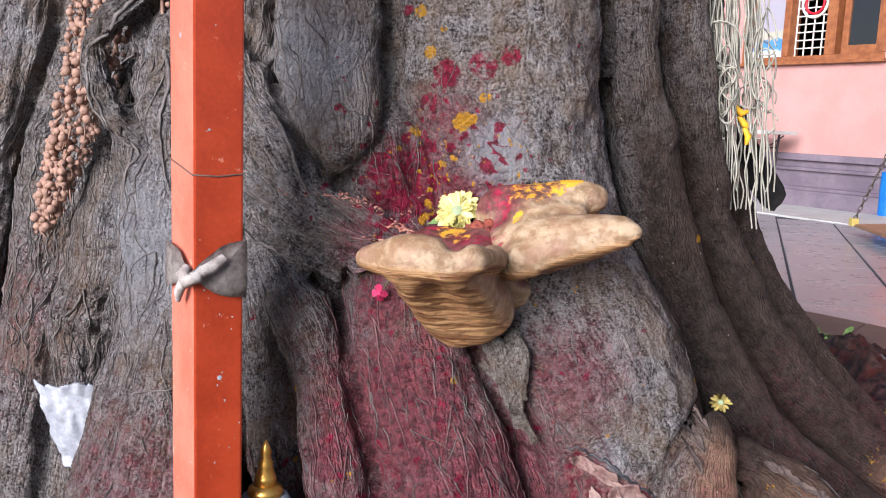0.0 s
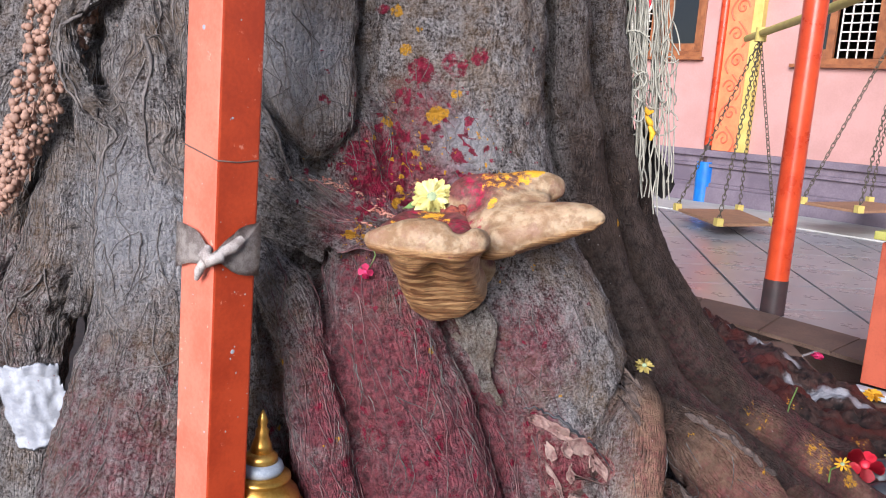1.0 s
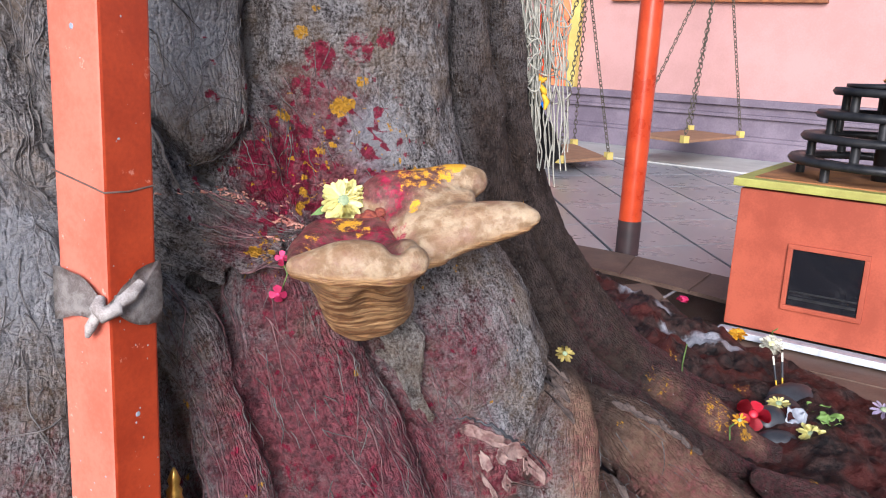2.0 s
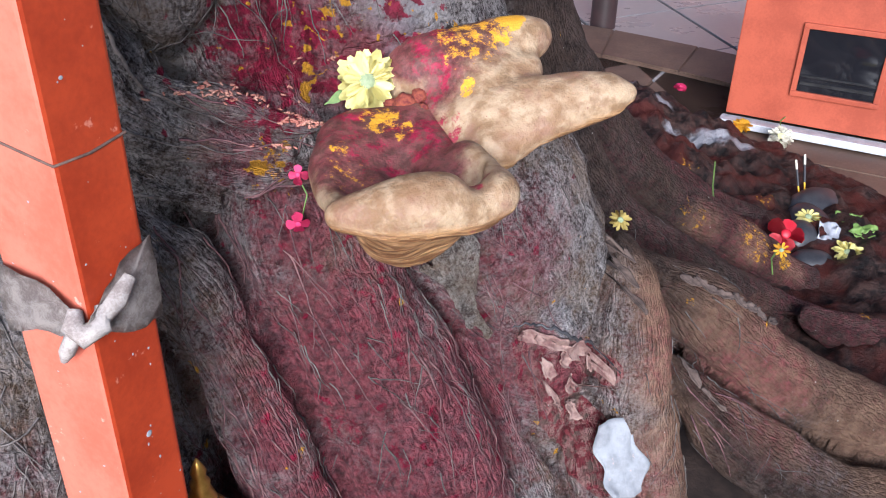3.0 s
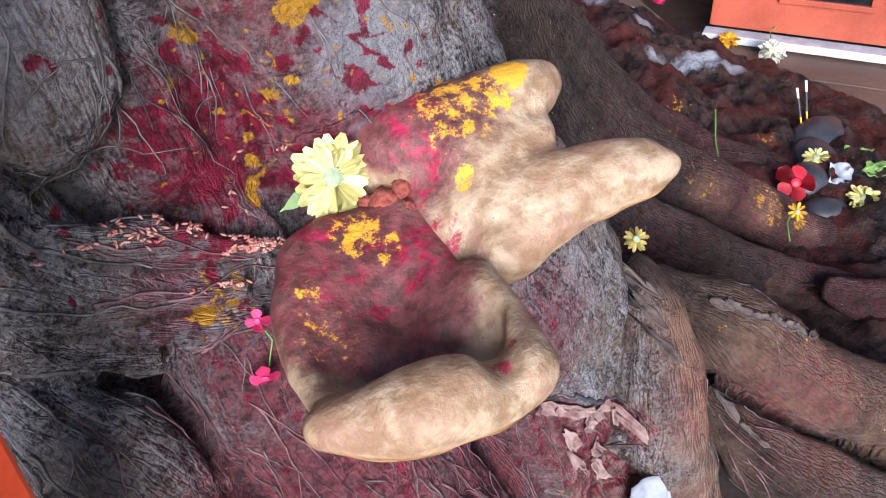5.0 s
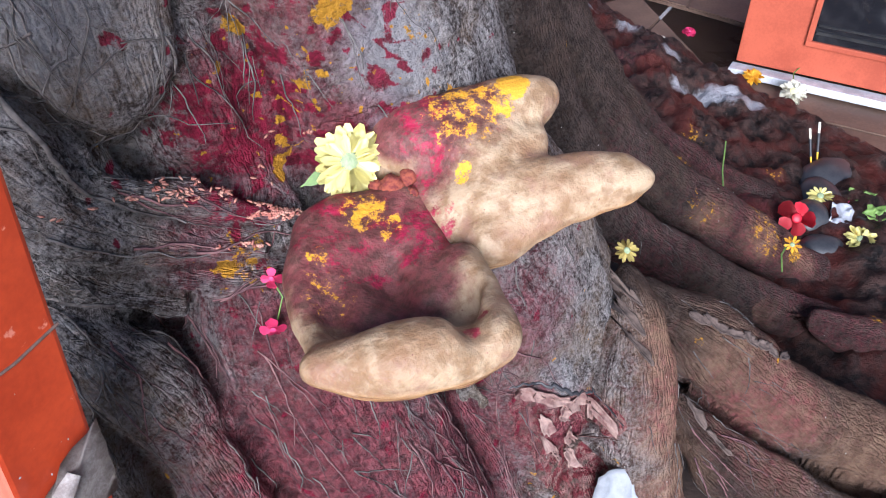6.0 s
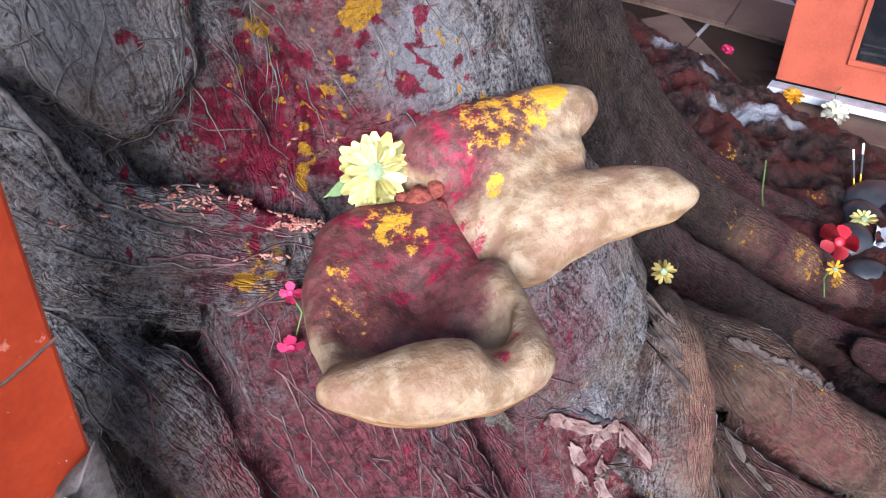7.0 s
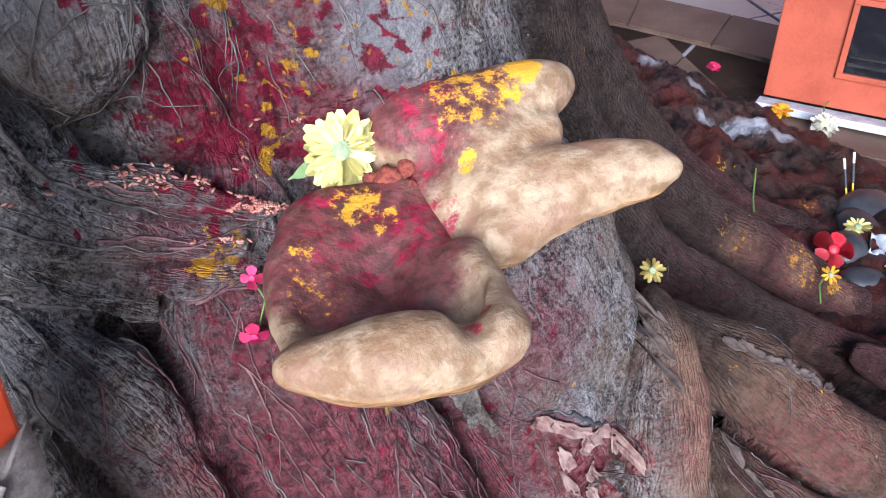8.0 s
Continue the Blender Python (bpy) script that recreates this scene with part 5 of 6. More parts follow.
# scattered rice on the ledge behind the fungus
bm = bmesh.new()
scatter = np.random.default_rng(31)
count = 0
while count < 320:
    a = scatter.random()
    if a < 0.45:
        gx, gy, gz = scatter.normal(-0.065, 0.016), scatter.normal(1.175, 0.012), 0.66
    elif a < 0.8:
        gx, gy, gz = scatter.normal(-0.09, 0.05), scatter.normal(1.20, 0.015), 0.70
    else:
        gx, gy, gz = scatter.normal(0.06, 0.03), scatter.normal(1.17, 0.02), 0.70
    hit = surface.find_nearest(Vector((gx, gy, gz)))
    if hit[0] is None or hit[1].z < -0.2:
        continue
    r = bmesh.ops.create_icosphere(bm, subdivisions=1, radius=1.0)
    m = Matrix.Translation(hit[0] + hit[1] * 0.0016) @ pose(0, 0, 0, scatter.uniform(-30, 30), scatter.uniform(-30, 30), scatter.uniform(0, 180)) @ Matrix.Diagonal((0.0034, 0.0012, 0.0012, 1))
    bmesh.ops.transform(bm, matrix=m, verts=r["verts"])
    count += 1
shade_smooth(bm)
tagged(part("rice_grains", bm, GRAIN), "scattered rice grains dyed with red powder", "rice", kind="stuff")
for k, (gx, gy, gz, size) in enumerate(((0.045, 1.165, 0.672, 0.011), (0.062, 1.165, 0.676, 0.010), (0.058, 1.15, 0.668, 0.007), (0.035, 1.175, 0.668, 0.008), (0.075, 1.16, 0.668, 0.007))):
    clod = stone((gx, gy, gz - 0.003), (size, size * 0.8, size * 0.75), 40 * k, plain("powder_clod", (0.30, 0.075, 0.04), (0.14, 0.022, 0.022), 220, 0.9, 0, 0.6, 0.002), "crumbling clod of red powder behind the fungus", 9.0 + k, 0.45)
    clod.name = "powder_clod"
    tagged(clod, category="clod", group="powder clods")


# ---- hanging garland of dried seeds ----
def parented(ob, parent, at):
    ob.parent = parent
    ob.matrix_parent_inverse = Matrix.Translation(-Vector(at))
    return ob


garland = empty("seed_garland", (-0.6, 1.4, 0.97), "hanging garland of small dried brown seed pods", "garland")
bm = bmesh.new()
bmesh.ops.create_icosphere(bm, subdivisions=2, radius=1.0)
for v in bm.verts:
    v.co *= 1 + 0.08 * noise.noise(v.co * 2.2)
    if v.co.z > 0.9:
        v.co.z += 0.25
shade_smooth(bm)
seed_mesh = bpy.data.meshes.new("seed_pod")
bm.to_mesh(seed_mesh)
bm.free()
seed_mesh.materials.append(SEED)
pick = np.random.default_rng(41)
spine = smooth_line(((-0.545, 1.375, 1.12, 0.050), (-0.545, 1.375, 0.97, 0.048), (-0.562, 1.375, 0.87, 0.044), (-0.590, 1.372, 0.77, 0.036), (-0.618, 1.37, 0.69, 0.026), (-0.642, 1.37, 0.61, 0.012)), 12)
bm = bmesh.new()
for k in range(300):
    i = int(pick.beta(1.0, 1.15) * (len(spine) - 1))
    c = spine[i]
    a = pick.uniform(-1, 1)
    at = Vector((c[0] + a * c[3], c[1] - 0.028 * math.sqrt(max(0, 1 - a * a)) * pick.uniform(0.3, 1.1), c[2] + pick.uniform(-0.01, 0.01)))
    size = pick.uniform(0.0048, 0.0074)
    o = new("seed_pod", seed_mesh)
    o.parent = garland
    o.matrix_parent_inverse = Matrix.Translation((0.6, -1.4, -0.97))
    o.matrix_basis = Matrix.Translation(at) @ pose(0, 0, 0, pick.uniform(0, 180), pick.uniform(0, 180), 0) @ Matrix.Diagonal((size, size, size * pick.uniform(0.9, 1.15), 1))
    if k % 2 == 0:
        tube(bm, [at + Vector((0.004, 0.006, 0.012)), at + Vector(pick.normal(0, 0.004, 3)), at + Vector((pick.normal(0, 0.004), 0.002, -0.014))], 0.0012, 5)
for k in range(420):
    c = spine[int(pick.beta(1.0, 1.1) * (len(spine) - 1))]
    a = pick.uniform(-1.1, 1.1)
    bmesh.ops.create_icosphere(bm, subdivisions=1, radius=pick.uniform(0.003, 0.0055), matrix=Matrix.Translation((c[0] + a * c[3], c[1] - 0.02 * math.sqrt(max(0, 1 - min(1, a * a))) * pick.uniform(-0.2, 1.1), c[2] + pick.uniform(-0.012, 0.012))))
for f in bm.faces:
    f.smooth = True
for side in (-0.6, 0.0, 0.6):
    tube(bm, [(c[0] + side * c[3], c[1] + 0.004, c[2]) for c in spine[::4]], 0.003, 6)
strings = part("string", bm, SEED, garland)
strings.matrix_parent_inverse = Matrix.Translation((0.6, -1.4, -0.97))
bm = bmesh.new()
for k in range(26):
    at = Vector((pick.normal(-0.44, 0.012), 1.335 + pick.normal(0, 0.006), pick.uniform(0.90, 1.06)))
    bmesh.ops.create_icosphere(bm, subdivisions=1, radius=pick.uniform(0.004, 0.006), matrix=Matrix.Translation(at))
tube(bm, [(-0.435, 1.335, 1.2), (-0.44, 1.335, 1.0), (-0.437, 1.335, 0.9)], 0.003, 6)
shade_smooth(bm)
tagged(part("seed_string", bm, SEED), "short string of dried brown seeds on the trunk", "garland", kind="stuff")

# plaster patch in the recess
bm = bmesh.new()
bmesh.ops.create_grid(bm, x_segments=26, y_segments=30, size=0.5)
for v in list(bm.verts):
    a, b = v.co.x, v.co.y
    k = 1 + 0.16 * noise.noise(Vector((a * 3.1, b * 3.1, 4))) + 0.07 * noise.noise(Vector((a * 11, b * 11, 2)))
    v.co = Vector((-0.580 + a * 0.10 * k - b * 0.03, 1.318 + 0.030 * abs(a) + 0.007 * noise.noise(Vector((a * 7, b * 7, 0))) - b * 0.02, 0.300 + b * 0.145 * k))
bmesh.ops.solidify(bm, geom=bm.faces[:], thickness=0.006)
shade_smooth(bm)
tagged(part("plaster_patch", bm, PAPER), "flaking bluish-white plaster patch stuck between roots", "plaster")

# dry pale knot under the brackets
knot_limbs = [smooth_line(r, 5) for r in (
    ((0.055, 1.15, 0.53, 0.012), (0.075, 1.145, 0.505, 0.014), (0.085, 1.14, 0.48, 0.010)),
    ((0.10, 1.155, 0.52, 0.012), (0.108, 1.145, 0.495, 0.015), (0.113, 1.14, 0.465, 0.011), (0.118, 1.145, 0.44, 0.006)),
    ((0.075, 1.145, 0.50, 0.009), (0.095, 1.14, 0.47, 0.009), (0.115, 1.135, 0.42, 0.007), (0.135, 1.13, 0.38, 0.005)),
    ((0.06, 1.15, 0.48, 0.006), (0.09, 1.14, 0.45, 0.006), (0.11, 1.13, 0.40, 0.005)))]
kp, kq = grown(knot_limbs, (0.02, 1.09, 0.34), (0.17, 1.2, 0.56), 0.003, 0.008)
kn = mesh_normals(kp, kq)
kp = kp + kn * (0.003 * value_noise(kp * 90.0) + 0.002 * value_noise(kp * 190.0))[:, None]
zero = np.zeros(len(kp))
kg, kw, ka = along_limbs(kp, knot_limbs)
knot_ob = raw_mesh("dead_knot", kp, kq, bark_material("dead_wood", (0.55, 0.50, 0.45), (0.12, 0.09, 0.08)), {"grain": kg, "smooth": zero, "tan": zero, "scar": zero, "kumkum": zero, "turmeric": zero, "wash": zero + 0.2, "ash": zero}, tree)
knot_ob.matrix_parent_inverse = tree_inverse
tagged(knot_ob, "pale split dead knot of root")

# brass vessel between post and roots
bm = bmesh.new()
vessel_at = Vector((-0.222, 1.075, 0.0))
lathe(bm, [(0.046, 0.03), (0.052, 0.05), (0.040, 0.08), (0.034, 0.13), (0.048, 0.19), (0.060, 0.235), (0.061, 0.250), (0.054, 0.270), (0.040, 0.284), (0.043, 0.288), (0.043, 0.293), (0.031, 0.297)], 40, Matrix.Translation(vessel_at))
vessel = empty("brass_vessel", vessel_at, "ornate brass ritual vessel with a banded spire, behind the post", "vessel")
parented(part("body", bm, BRASS), vessel, vessel_at)
bm = bmesh.new()
lathe(bm, [(0.030, 0.297), (0.033, 0.304), (0.030, 0.311), (0.024, 0.314)], 32, Matrix.Translation(vessel_at))
parented(part("band", bm, plain("grey_enamel", (0.36, 0.40, 0.45), (0.22, 0.25, 0.30), 30, 0.4), None, "grey enamel band"), vessel, vessel_at)
bm = bmesh.new()
lathe(bm, [(0.024, 0.314), (0.023, 0.322), (0.016, 0.328)], 32, Matrix.Translation(vessel_at))
parented(part("collar", bm, BRASS), vessel, vessel_at)
bm = bmesh.new()
lathe(bm, [(0.016, 0.328), (0.014, 0.338), (0.009, 0.352), (0.010, 0.358), (0.006, 0.364), (0.008, 0.372), (0.004, 0.382), (0.001, 0.388)], 24, Matrix.Translation(vessel_at))
parented(part("spire", bm, BRASS), vessel, vessel_at)
for k in range(20):
    a = 2 * math.pi * k / 20
    bm = bmesh.new()
    bmesh.ops.create_icosphere(bm, subdivisions=2, radius=0.0055, matrix=Matrix.Translation(vessel_at + Vector((0.0605 * math.cos(a), 0.0605 * math.sin(a), 0.245))))
    shade_smooth(bm)
    parented(part("boss", bm, PETAL_RED if k % 5 == 0 else BRASS), vessel, vessel_at)

# ---- string skeins and a dry leaf at the far edge of the trunk ----
bm = bmesh.new()
wind = np.random.default_rng(51)
for k in range(64):
    x0 = wind.uniform(0.435, 0.535)
    depth = wind.uniform(1.56, 1.63)
    end = wind.uniform(0.62, 0.90)
    pts, zc = [], 1.30
    drift = wind.normal(0.10, 0.03) * (1.3 - end)
    while zc > end:
        f = (1.30 - zc) / (1.30 - end)
        pts.append((x0 + drift * f + wind.normal(0, 0.0025), depth + wind.normal(0, 0.003), zc))
        zc -= 0.035
    if len(pts) > 3:
        pts = smooth_line(pts, 3).tolist()
        tube(bm, pts, 0.0016, 5)
for k in range(26):
    c = Vector((wind.normal(0.475, 0.022), wind.uniform(1.54, 1.58), wind.normal(0.875, 0.045)))
    if k % 3 == 0:
        c = Vector((wind.normal(0.56, 0.012), wind.uniform(1.56, 1.62), wind.uniform(0.82, 0.98)))
    ra, rb = wind.uniform(0.014, 0.034), wind.uniform(0.02, 0.055)
    lean = wind.uniform(-0.5, 0.5)
    tube(bm, [c + Vector((ra * math.cos(t), 0.01 * math.sin(2 * t + k), rb * math.sin(t) + lean * ra * math.cos(t))) for t in np.linspace(0, 2 * math.pi * 0.93, 18)], 0.0016, 5)
tagged(part("string_skein", bm, STRING), "tangled pale cotton strings wound round the trunk", "string", kind="stuff")
bm = bmesh.new()
for k in range(3):
    tube(bm, [(0.52 + 0.012 * k, 1.59, 0.86 - 0.02 * k), (0.535 + 0.008 * k, 1.585, 0.845 - 0.02 * k), (0.55, 1.59, 0.85 - 0.03 * k)], [0.004, 0.007, 0.003], 7)
tagged(part("yellow_thread", bm, PETAL_GOLD), "turmeric-dyed thread knots among the strings", "thread", kind="stuff")


def dry_leaf(points, widths, seed):
    bm = bmesh.new()
    line = smooth_line([(*p, w) for p, w in zip(points, widths)], 5)
    rings = []
    for i, (a, b, c, w) in enumerate(line):
        rings.append([bm.verts.new((a + s * w, b + 0.4 * w * (1 - s * s) + 0.006 * noise.noise(Vector((i * 0.7, s * 2, seed))), c + 0.35 * s * w + 0.004 * noise.noise(Vector((i * 0.9, s, seed + 3))))) for s in (-1, -0.5, 0, 0.5, 1)])
    for r0, r1 in zip(rings, rings[1:]):
        for j in range(4):
            bm.faces.new((r0[j], r0[j + 1], r1[j + 1], r1[j])).smooth = True
    bmesh.ops.solidify(bm, geom=bm.faces[:], thickness=0.003)
    return tagged(part("dry_leaf", bm, DRYLEAF), "blackened dry leaf hanging behind the trunk", "leaf", "hanging dry leaves")


dry_leaf(((0.575, 1.72, 0.86), (0.61, 1.74, 0.775), (0.645, 1.75, 0.72), (0.672, 1.75, 0.68), (0.675, 1.75, 0.655)), (0.008, 0.022, 0.030, 0.026, 0.004), 1.0)
dry_leaf(((0.56, 1.72, 0.80), (0.585, 1.73, 0.71), (0.605, 1.74, 0.64), (0.62, 1.74, 0.60)), (0.010, 0.022, 0.020, 0.004), 2.0)

# ---- ash heap and paving round the tree ----
SOOTY = plain("sooty_soil", (0.055, 0.034, 0.027), (0.02, 0.013, 0.011), 9, 0.85, 0, 0.8, 0.006, 80, (0.16, 0.05, 0.04))
gx, gy = np.meshgrid(np.arange(0.72, 1.86, 0.011), np.arange(1.05, 3.35, 0.011), indexing="ij")
pts = np.stack([gx.ravel(), gy.ravel(), np.zeros(gx.size)], 1)
ridge_line = smooth_line(((1.10, 1.15, 0.055, 0.34), (1.20, 1.45, 0.055, 0.42), (1.21, 1.75, 0.07, 0.43), (1.22, 2.10, 0.095, 0.37), (1.28, 2.45, 0.10, 0.30), (1.36, 2.75, 0.105, 0.24), (1.42, 2.98, 0.07, 0.16)), 5)
height = np.zeros(len(pts))
for a, b, h, w in ridge_line:
    d = np.sqrt((pts[:, 0] - a) ** 2 + (pts[:, 1] - b) ** 2) / w
    height = np.maximum(height, h * np.clip(1 - d ** 2, 0, 1) ** 0.8)
height *= 1 + 0.35 * value_noise(pts * 7.0 + 2) + 0.22 * value_noise(pts * 19.0 + 7) + 0.16 * value_noise(pts * 47.0)
pts[:, 2] = FLOOR - 0.03 + height * 1.22 + 0.006 * value_noise(pts * 60.0)
nx, ny = gx.shape
ids = np.arange(nx * ny).reshape(nx, ny)
quads = np.stack([ids[:-1, :-1].ravel(), ids[1:, :-1].ravel(), ids[1:, 1:].ravel(), ids[:-1, 1:].ravel()], 1)


def flat_dabs(p, rows):
    out = np.zeros(len(p))
    for a, b, r, amount in rows:
        out = np.maximum(out, amount * np.clip(1.5 - np.sqrt((p[:, 0] - a) ** 2 + (p[:, 1] - b) ** 2) / r, 0, 1))
    return out


m, nt, b = material("ash_and_soot", 0.6)
b.inputs["Specular IOR Level"].default_value = 0.15
at = place(nt)
big, mid, fine = noise_node(nt, at, 9.0, 5), noise_node(nt, at, 40.0, 6, 0.7), noise_node(nt, at, 160.0, 4, 0.7)
colour = mix(nt, step_node(nt, mid, 0.38, 0.64), rgb(0.010, 0.008, 0.008), rgb(0.065, 0.036, 0.030))
colour = mix(nt, math_node(nt, "MULTIPLY", step_node(nt, big, 0.45, 0.62), 0.7), colour, rgb(0.085, 0.016, 0.012))
colour = mix(nt, step_node(nt, fine, 0.70, 0.74), colour, rgb(0.42, 0.36, 0.30))
colour, edge, grit = powdered(nt, colour, at)
nt.links.new(colour, b.inputs["Base Color"])
nt.links.new(math_node(nt, "ADD", math_node(nt, "MULTIPLY", mid, 0.5), 0.2), b.inputs["Roughness"])
bump(nt, b, math_node(nt, "ADD", mid, math_node(nt, "MULTIPLY", fine, 0.5)), 0.9, 0.008)
nought = np.zeros(len(pts))
heap = raw_mesh("ash_heap", pts, quads, m, {
    "ash": flat_dabs(pts, ((1.362, 2.509, 0.045, 0.85), (1.36, 2.33, 0.035, 0.8), (1.35, 2.14, 0.03, 0.8), (1.285, 2.02, 0.03, 0.8), (1.33, 1.975, 0.035, 0.95), (1.37, 1.945, 0.04, 1.0), (1.405, 1.885, 0.032, 0.85))),
    "kumkum": flat_dabs(pts, ((1.16, 2.30, 0.10, 0.30), (1.05, 1.65, 0.10, 0.30))),
    "turmeric": flat_dabs(pts, ((1.12, 1.80, 0.05, 0.42), (1.08, 2.0, 0.05, 0.42), (1.2, 1.62, 0.04, 0.40))),
    "wash": flat_dabs(pts, ((1.1, 2.2, 0.25, 0.25), (1.0, 1.6, 0.2, 0.3)))})
tagged(heap, "dark heap of ash, soot and coloured powder at the roots", "ash heap", kind="stuff")

paving = empty("pavement_ring", (1.8, 2.9, FLOOR), "brown stone kerb slabs round the tree bed", "pavement", kind="structure")


def slab(corners, top, parent, mat, thick=0.08):
    bm = bmesh.new()
    low = [bm.verts.new((a, b, top - thick)) for a, b in corners]
    high = [bm.verts.new((a, b, top)) for a, b in corners]
    bm.faces.new(low[::-1])
    bm.faces.new(high)
    for i in range(len(corners)):
        j = (i + 1) % len(corners)
        bm.faces.new((low[i], low[j], high[j], high[i]))
    bmesh.ops.recalc_face_normals(bm, faces=bm.faces)
    bmesh.ops.bevel(bm, geom=[e for e in bm.edges if all(v.co.z > top - 0.001 for v in e.verts)], offset=0.004, segments=2, affect="EDGES")
    ob = part("slab", bm, mat, parent)
    ob.matrix_parent_inverse = Matrix.Translation(-parent.location)
    return ob


outer = smooth_line(((-0.6, 4.45), (0.4, 4.30), (1.15, 3.95), (1.75, 3.40), (2.08, 2.75), (2.26, 2.10), (2.35, 1.3), (2.15, 0.3), (1.6, -0.45), (0.8, -0.85), (-0.2, -0.85), (-1.1, -0.4), (-1.7, 0.5), (-1.95, 1.6), (-1.8, 2.9), (-1.3, 3.95), (-0.6, 4.45)), 4)
centre = np.array((0.25, 1.45))
inner = centre + (outer - centre) * 0.845
for i in range(0, len(outer) - 1, 2):
    j = min(i + 2, len(outer) - 1)
    o0, o1, i0, i1 = outer[i], outer[j], inner[i], inner[j]
    e = 0.002
    slab([o0 + (o1 - o0) * e, outer[i + 1], o1 - (o1 - o0) * e, i1 - (i1 - i0) * e, inner[i + 1], i0 + (i1 - i0) * e], FLOOR + 0.014, paving, SLAB)
bm = bmesh.new()
bm.faces.new([bm.verts.new((a, c, FLOOR - 0.006)) for a, c in inner.tolist()[:-1]])
bmesh.ops.recalc_face_normals(bm, faces=bm.faces)
tagged(part("ground_bed", bm, SOOTY), "dark sooty soil of the tree bed", "ground", kind="structure")
bed = empty("pavement_bed", (1.6, 1.8, FLOOR), "worn brown stone slabs in front of the altar", "pavement", kind="structure")
face_u, face_n = np.array((0.53, -0.848)), np.array((-0.848, -0.53))
corner0 = np.array((1.585, 2.125))
for s0, s1, d0, d1 in ((-0.30, 0.19, -0.7, 0.25), (0.195, 0.62, -0.7, 0.17), (0.195, 0.62, 0.175, 0.42), (0.625, 1.1, -0.7, 0.34), (-0.30, 0.19, 0.255, 0.5), (0.195, 1.1, 0.425, 0.8), (-0.85, -0.305, -0.7, 0.3)):
    slab([corner0 + face_u * a + face_n * c for a, c in ((s0, d0), (s1, d0), (s1, d1), (s0, d1))], FLOOR + 0.002 * (s0 > 0), bed, SLAB)

# ---- altar details ----
bm = bmesh.new()
for s0, s1, d0, d1 in ((-0.02, 0.82, -0.02, 0.03), (-0.02, 0.82, 0.57, 0.62), (-0.02, 0.03, 0.0301, 0.5699), (0.77, 0.82, 0.0301, 0.5699)):
    box(bm, ((s0 + s1) / 2, (d0 + d1) / 2, 0.50), (s1 - s0, d1 - d0, 0.026), ALTAR, 0.004)
altar_part("rim", bm, GREEN_PAINT, "lime-green painted rim")
bm = bmesh.new()
box(bm, (0.40, 0.30, 0.499), (0.738, 0.538, 0.036), ALTAR)
altar_part("top", bm, DUSTY_TOP, "dusty orange top slab")
bm = bmesh.new()
box(bm, (0.50, -0.012, 0.020), (1.02, 0.05, 0.022), ALTAR, 0.003)
tagged(part("steel_rail", bm, STEEL), "pale steel rail lying along the foot of the altar", "rail")
bm = bmesh.new()
for s0, s1, z0, z1 in ((0.165, 0.395, 0.315, 0.33), (0.165, 0.395, 0.125, 0.14), (0.165, 0.18, 0.1401, 0.3149), (0.38, 0.395, 0.1401, 0.3149)):
    box(bm, ((s0 + s1) / 2, -0.006, (z0 + z1) / 2), (s1 - s0, 0.012, z1 - z0), ALTAR, 0.002)
frame_ob = altar_part("window_frame", bm, BOX_PAINT, "raised orange frame of the fire opening")
glass, nt, b = material("smoked_glass", 0.06)
b.inputs["Base Color"].default_value = rgb(0.012, 0.012, 0.015)
b.inputs["Specular IOR Level"].default_value = 1.0
bm = bmesh.new()
box(bm, (0.28, -0.003, 0.2275), (0.199, 0.004, 0.174), ALTAR)
altar_part("pane", bm, glass, "dark reflecting pane")
bm = bmesh.new()
box(bm, (0.28, -0.008, 0.165), (0.19, 0.006, 0.008), ALTAR)
box(bm, (0.28, -0.008, 0.185), (0.19, 0.006, 0.004), ALTAR)
altar_part("shelf", bm, IRON, "thin dark metal shelf edge")

# tiers of the iron lamp stand on the altar
stand_at = ALTAR @ Vector((0.35, 0.285, 0.0))
stand_at.z = FLOOR + 0.517
stand = empty("lamp_stand", stand_at, "tiered black iron lamp stand on the altar top", "lamp stand")
level = 0.0
for k, (r, gap) in enumerate(((0.275, 0.055), (0.245, 0.055), (0.21, 0.055), (0.17, 0.06))):
    zc = stand_at.z + 0.055 + 0.072 * k
    bm = bmesh.new()
    outer_ring = []
    for rr, zz in ((r, -0.012), (r + 0.008, 0.0), (r, 0.012), (r - 0.055, 0.012), (r - 0.06, 0.0), (r - 0.055, -0.012)):
        outer_ring.append([bm.verts.new((stand_at.x + rr * math.cos(t), stand_at.y + rr * math.sin(t), zc + zz)) for t in np.linspace(0, 2 * math.pi, 48, endpoint=False)])
    for i in range(6):
        a, c = outer_ring[i], outer_ring[(i + 1) % 6]
        for j in range(48):
            bm.faces.new((a[j], a[(j + 1) % 48], c[(j + 1) % 48], c[j])).smooth = True
    bmesh.ops.recalc_face_normals(bm, faces=bm.faces)
    parented(part("tier_ring", bm, IRON), stand, stand_at)
    for j in range(6):
        t = j * math.pi / 3 + 0.3 * k
        bm = bmesh.new()
        tube(bm, [(stand_at.x + (r - 0.03) * math.cos(t), stand_at.y + (r - 0.03) * math.sin(t), zc - 0.06), (stand_at.x + (r - 0.03) * math.cos(t), stand_at.y + (r - 0.03) * math.sin(t), zc - 0.011)], 0.014, 10)
        parented(part("stud", bm, IRON), stand, stand_at)
bm = bmesh.new()
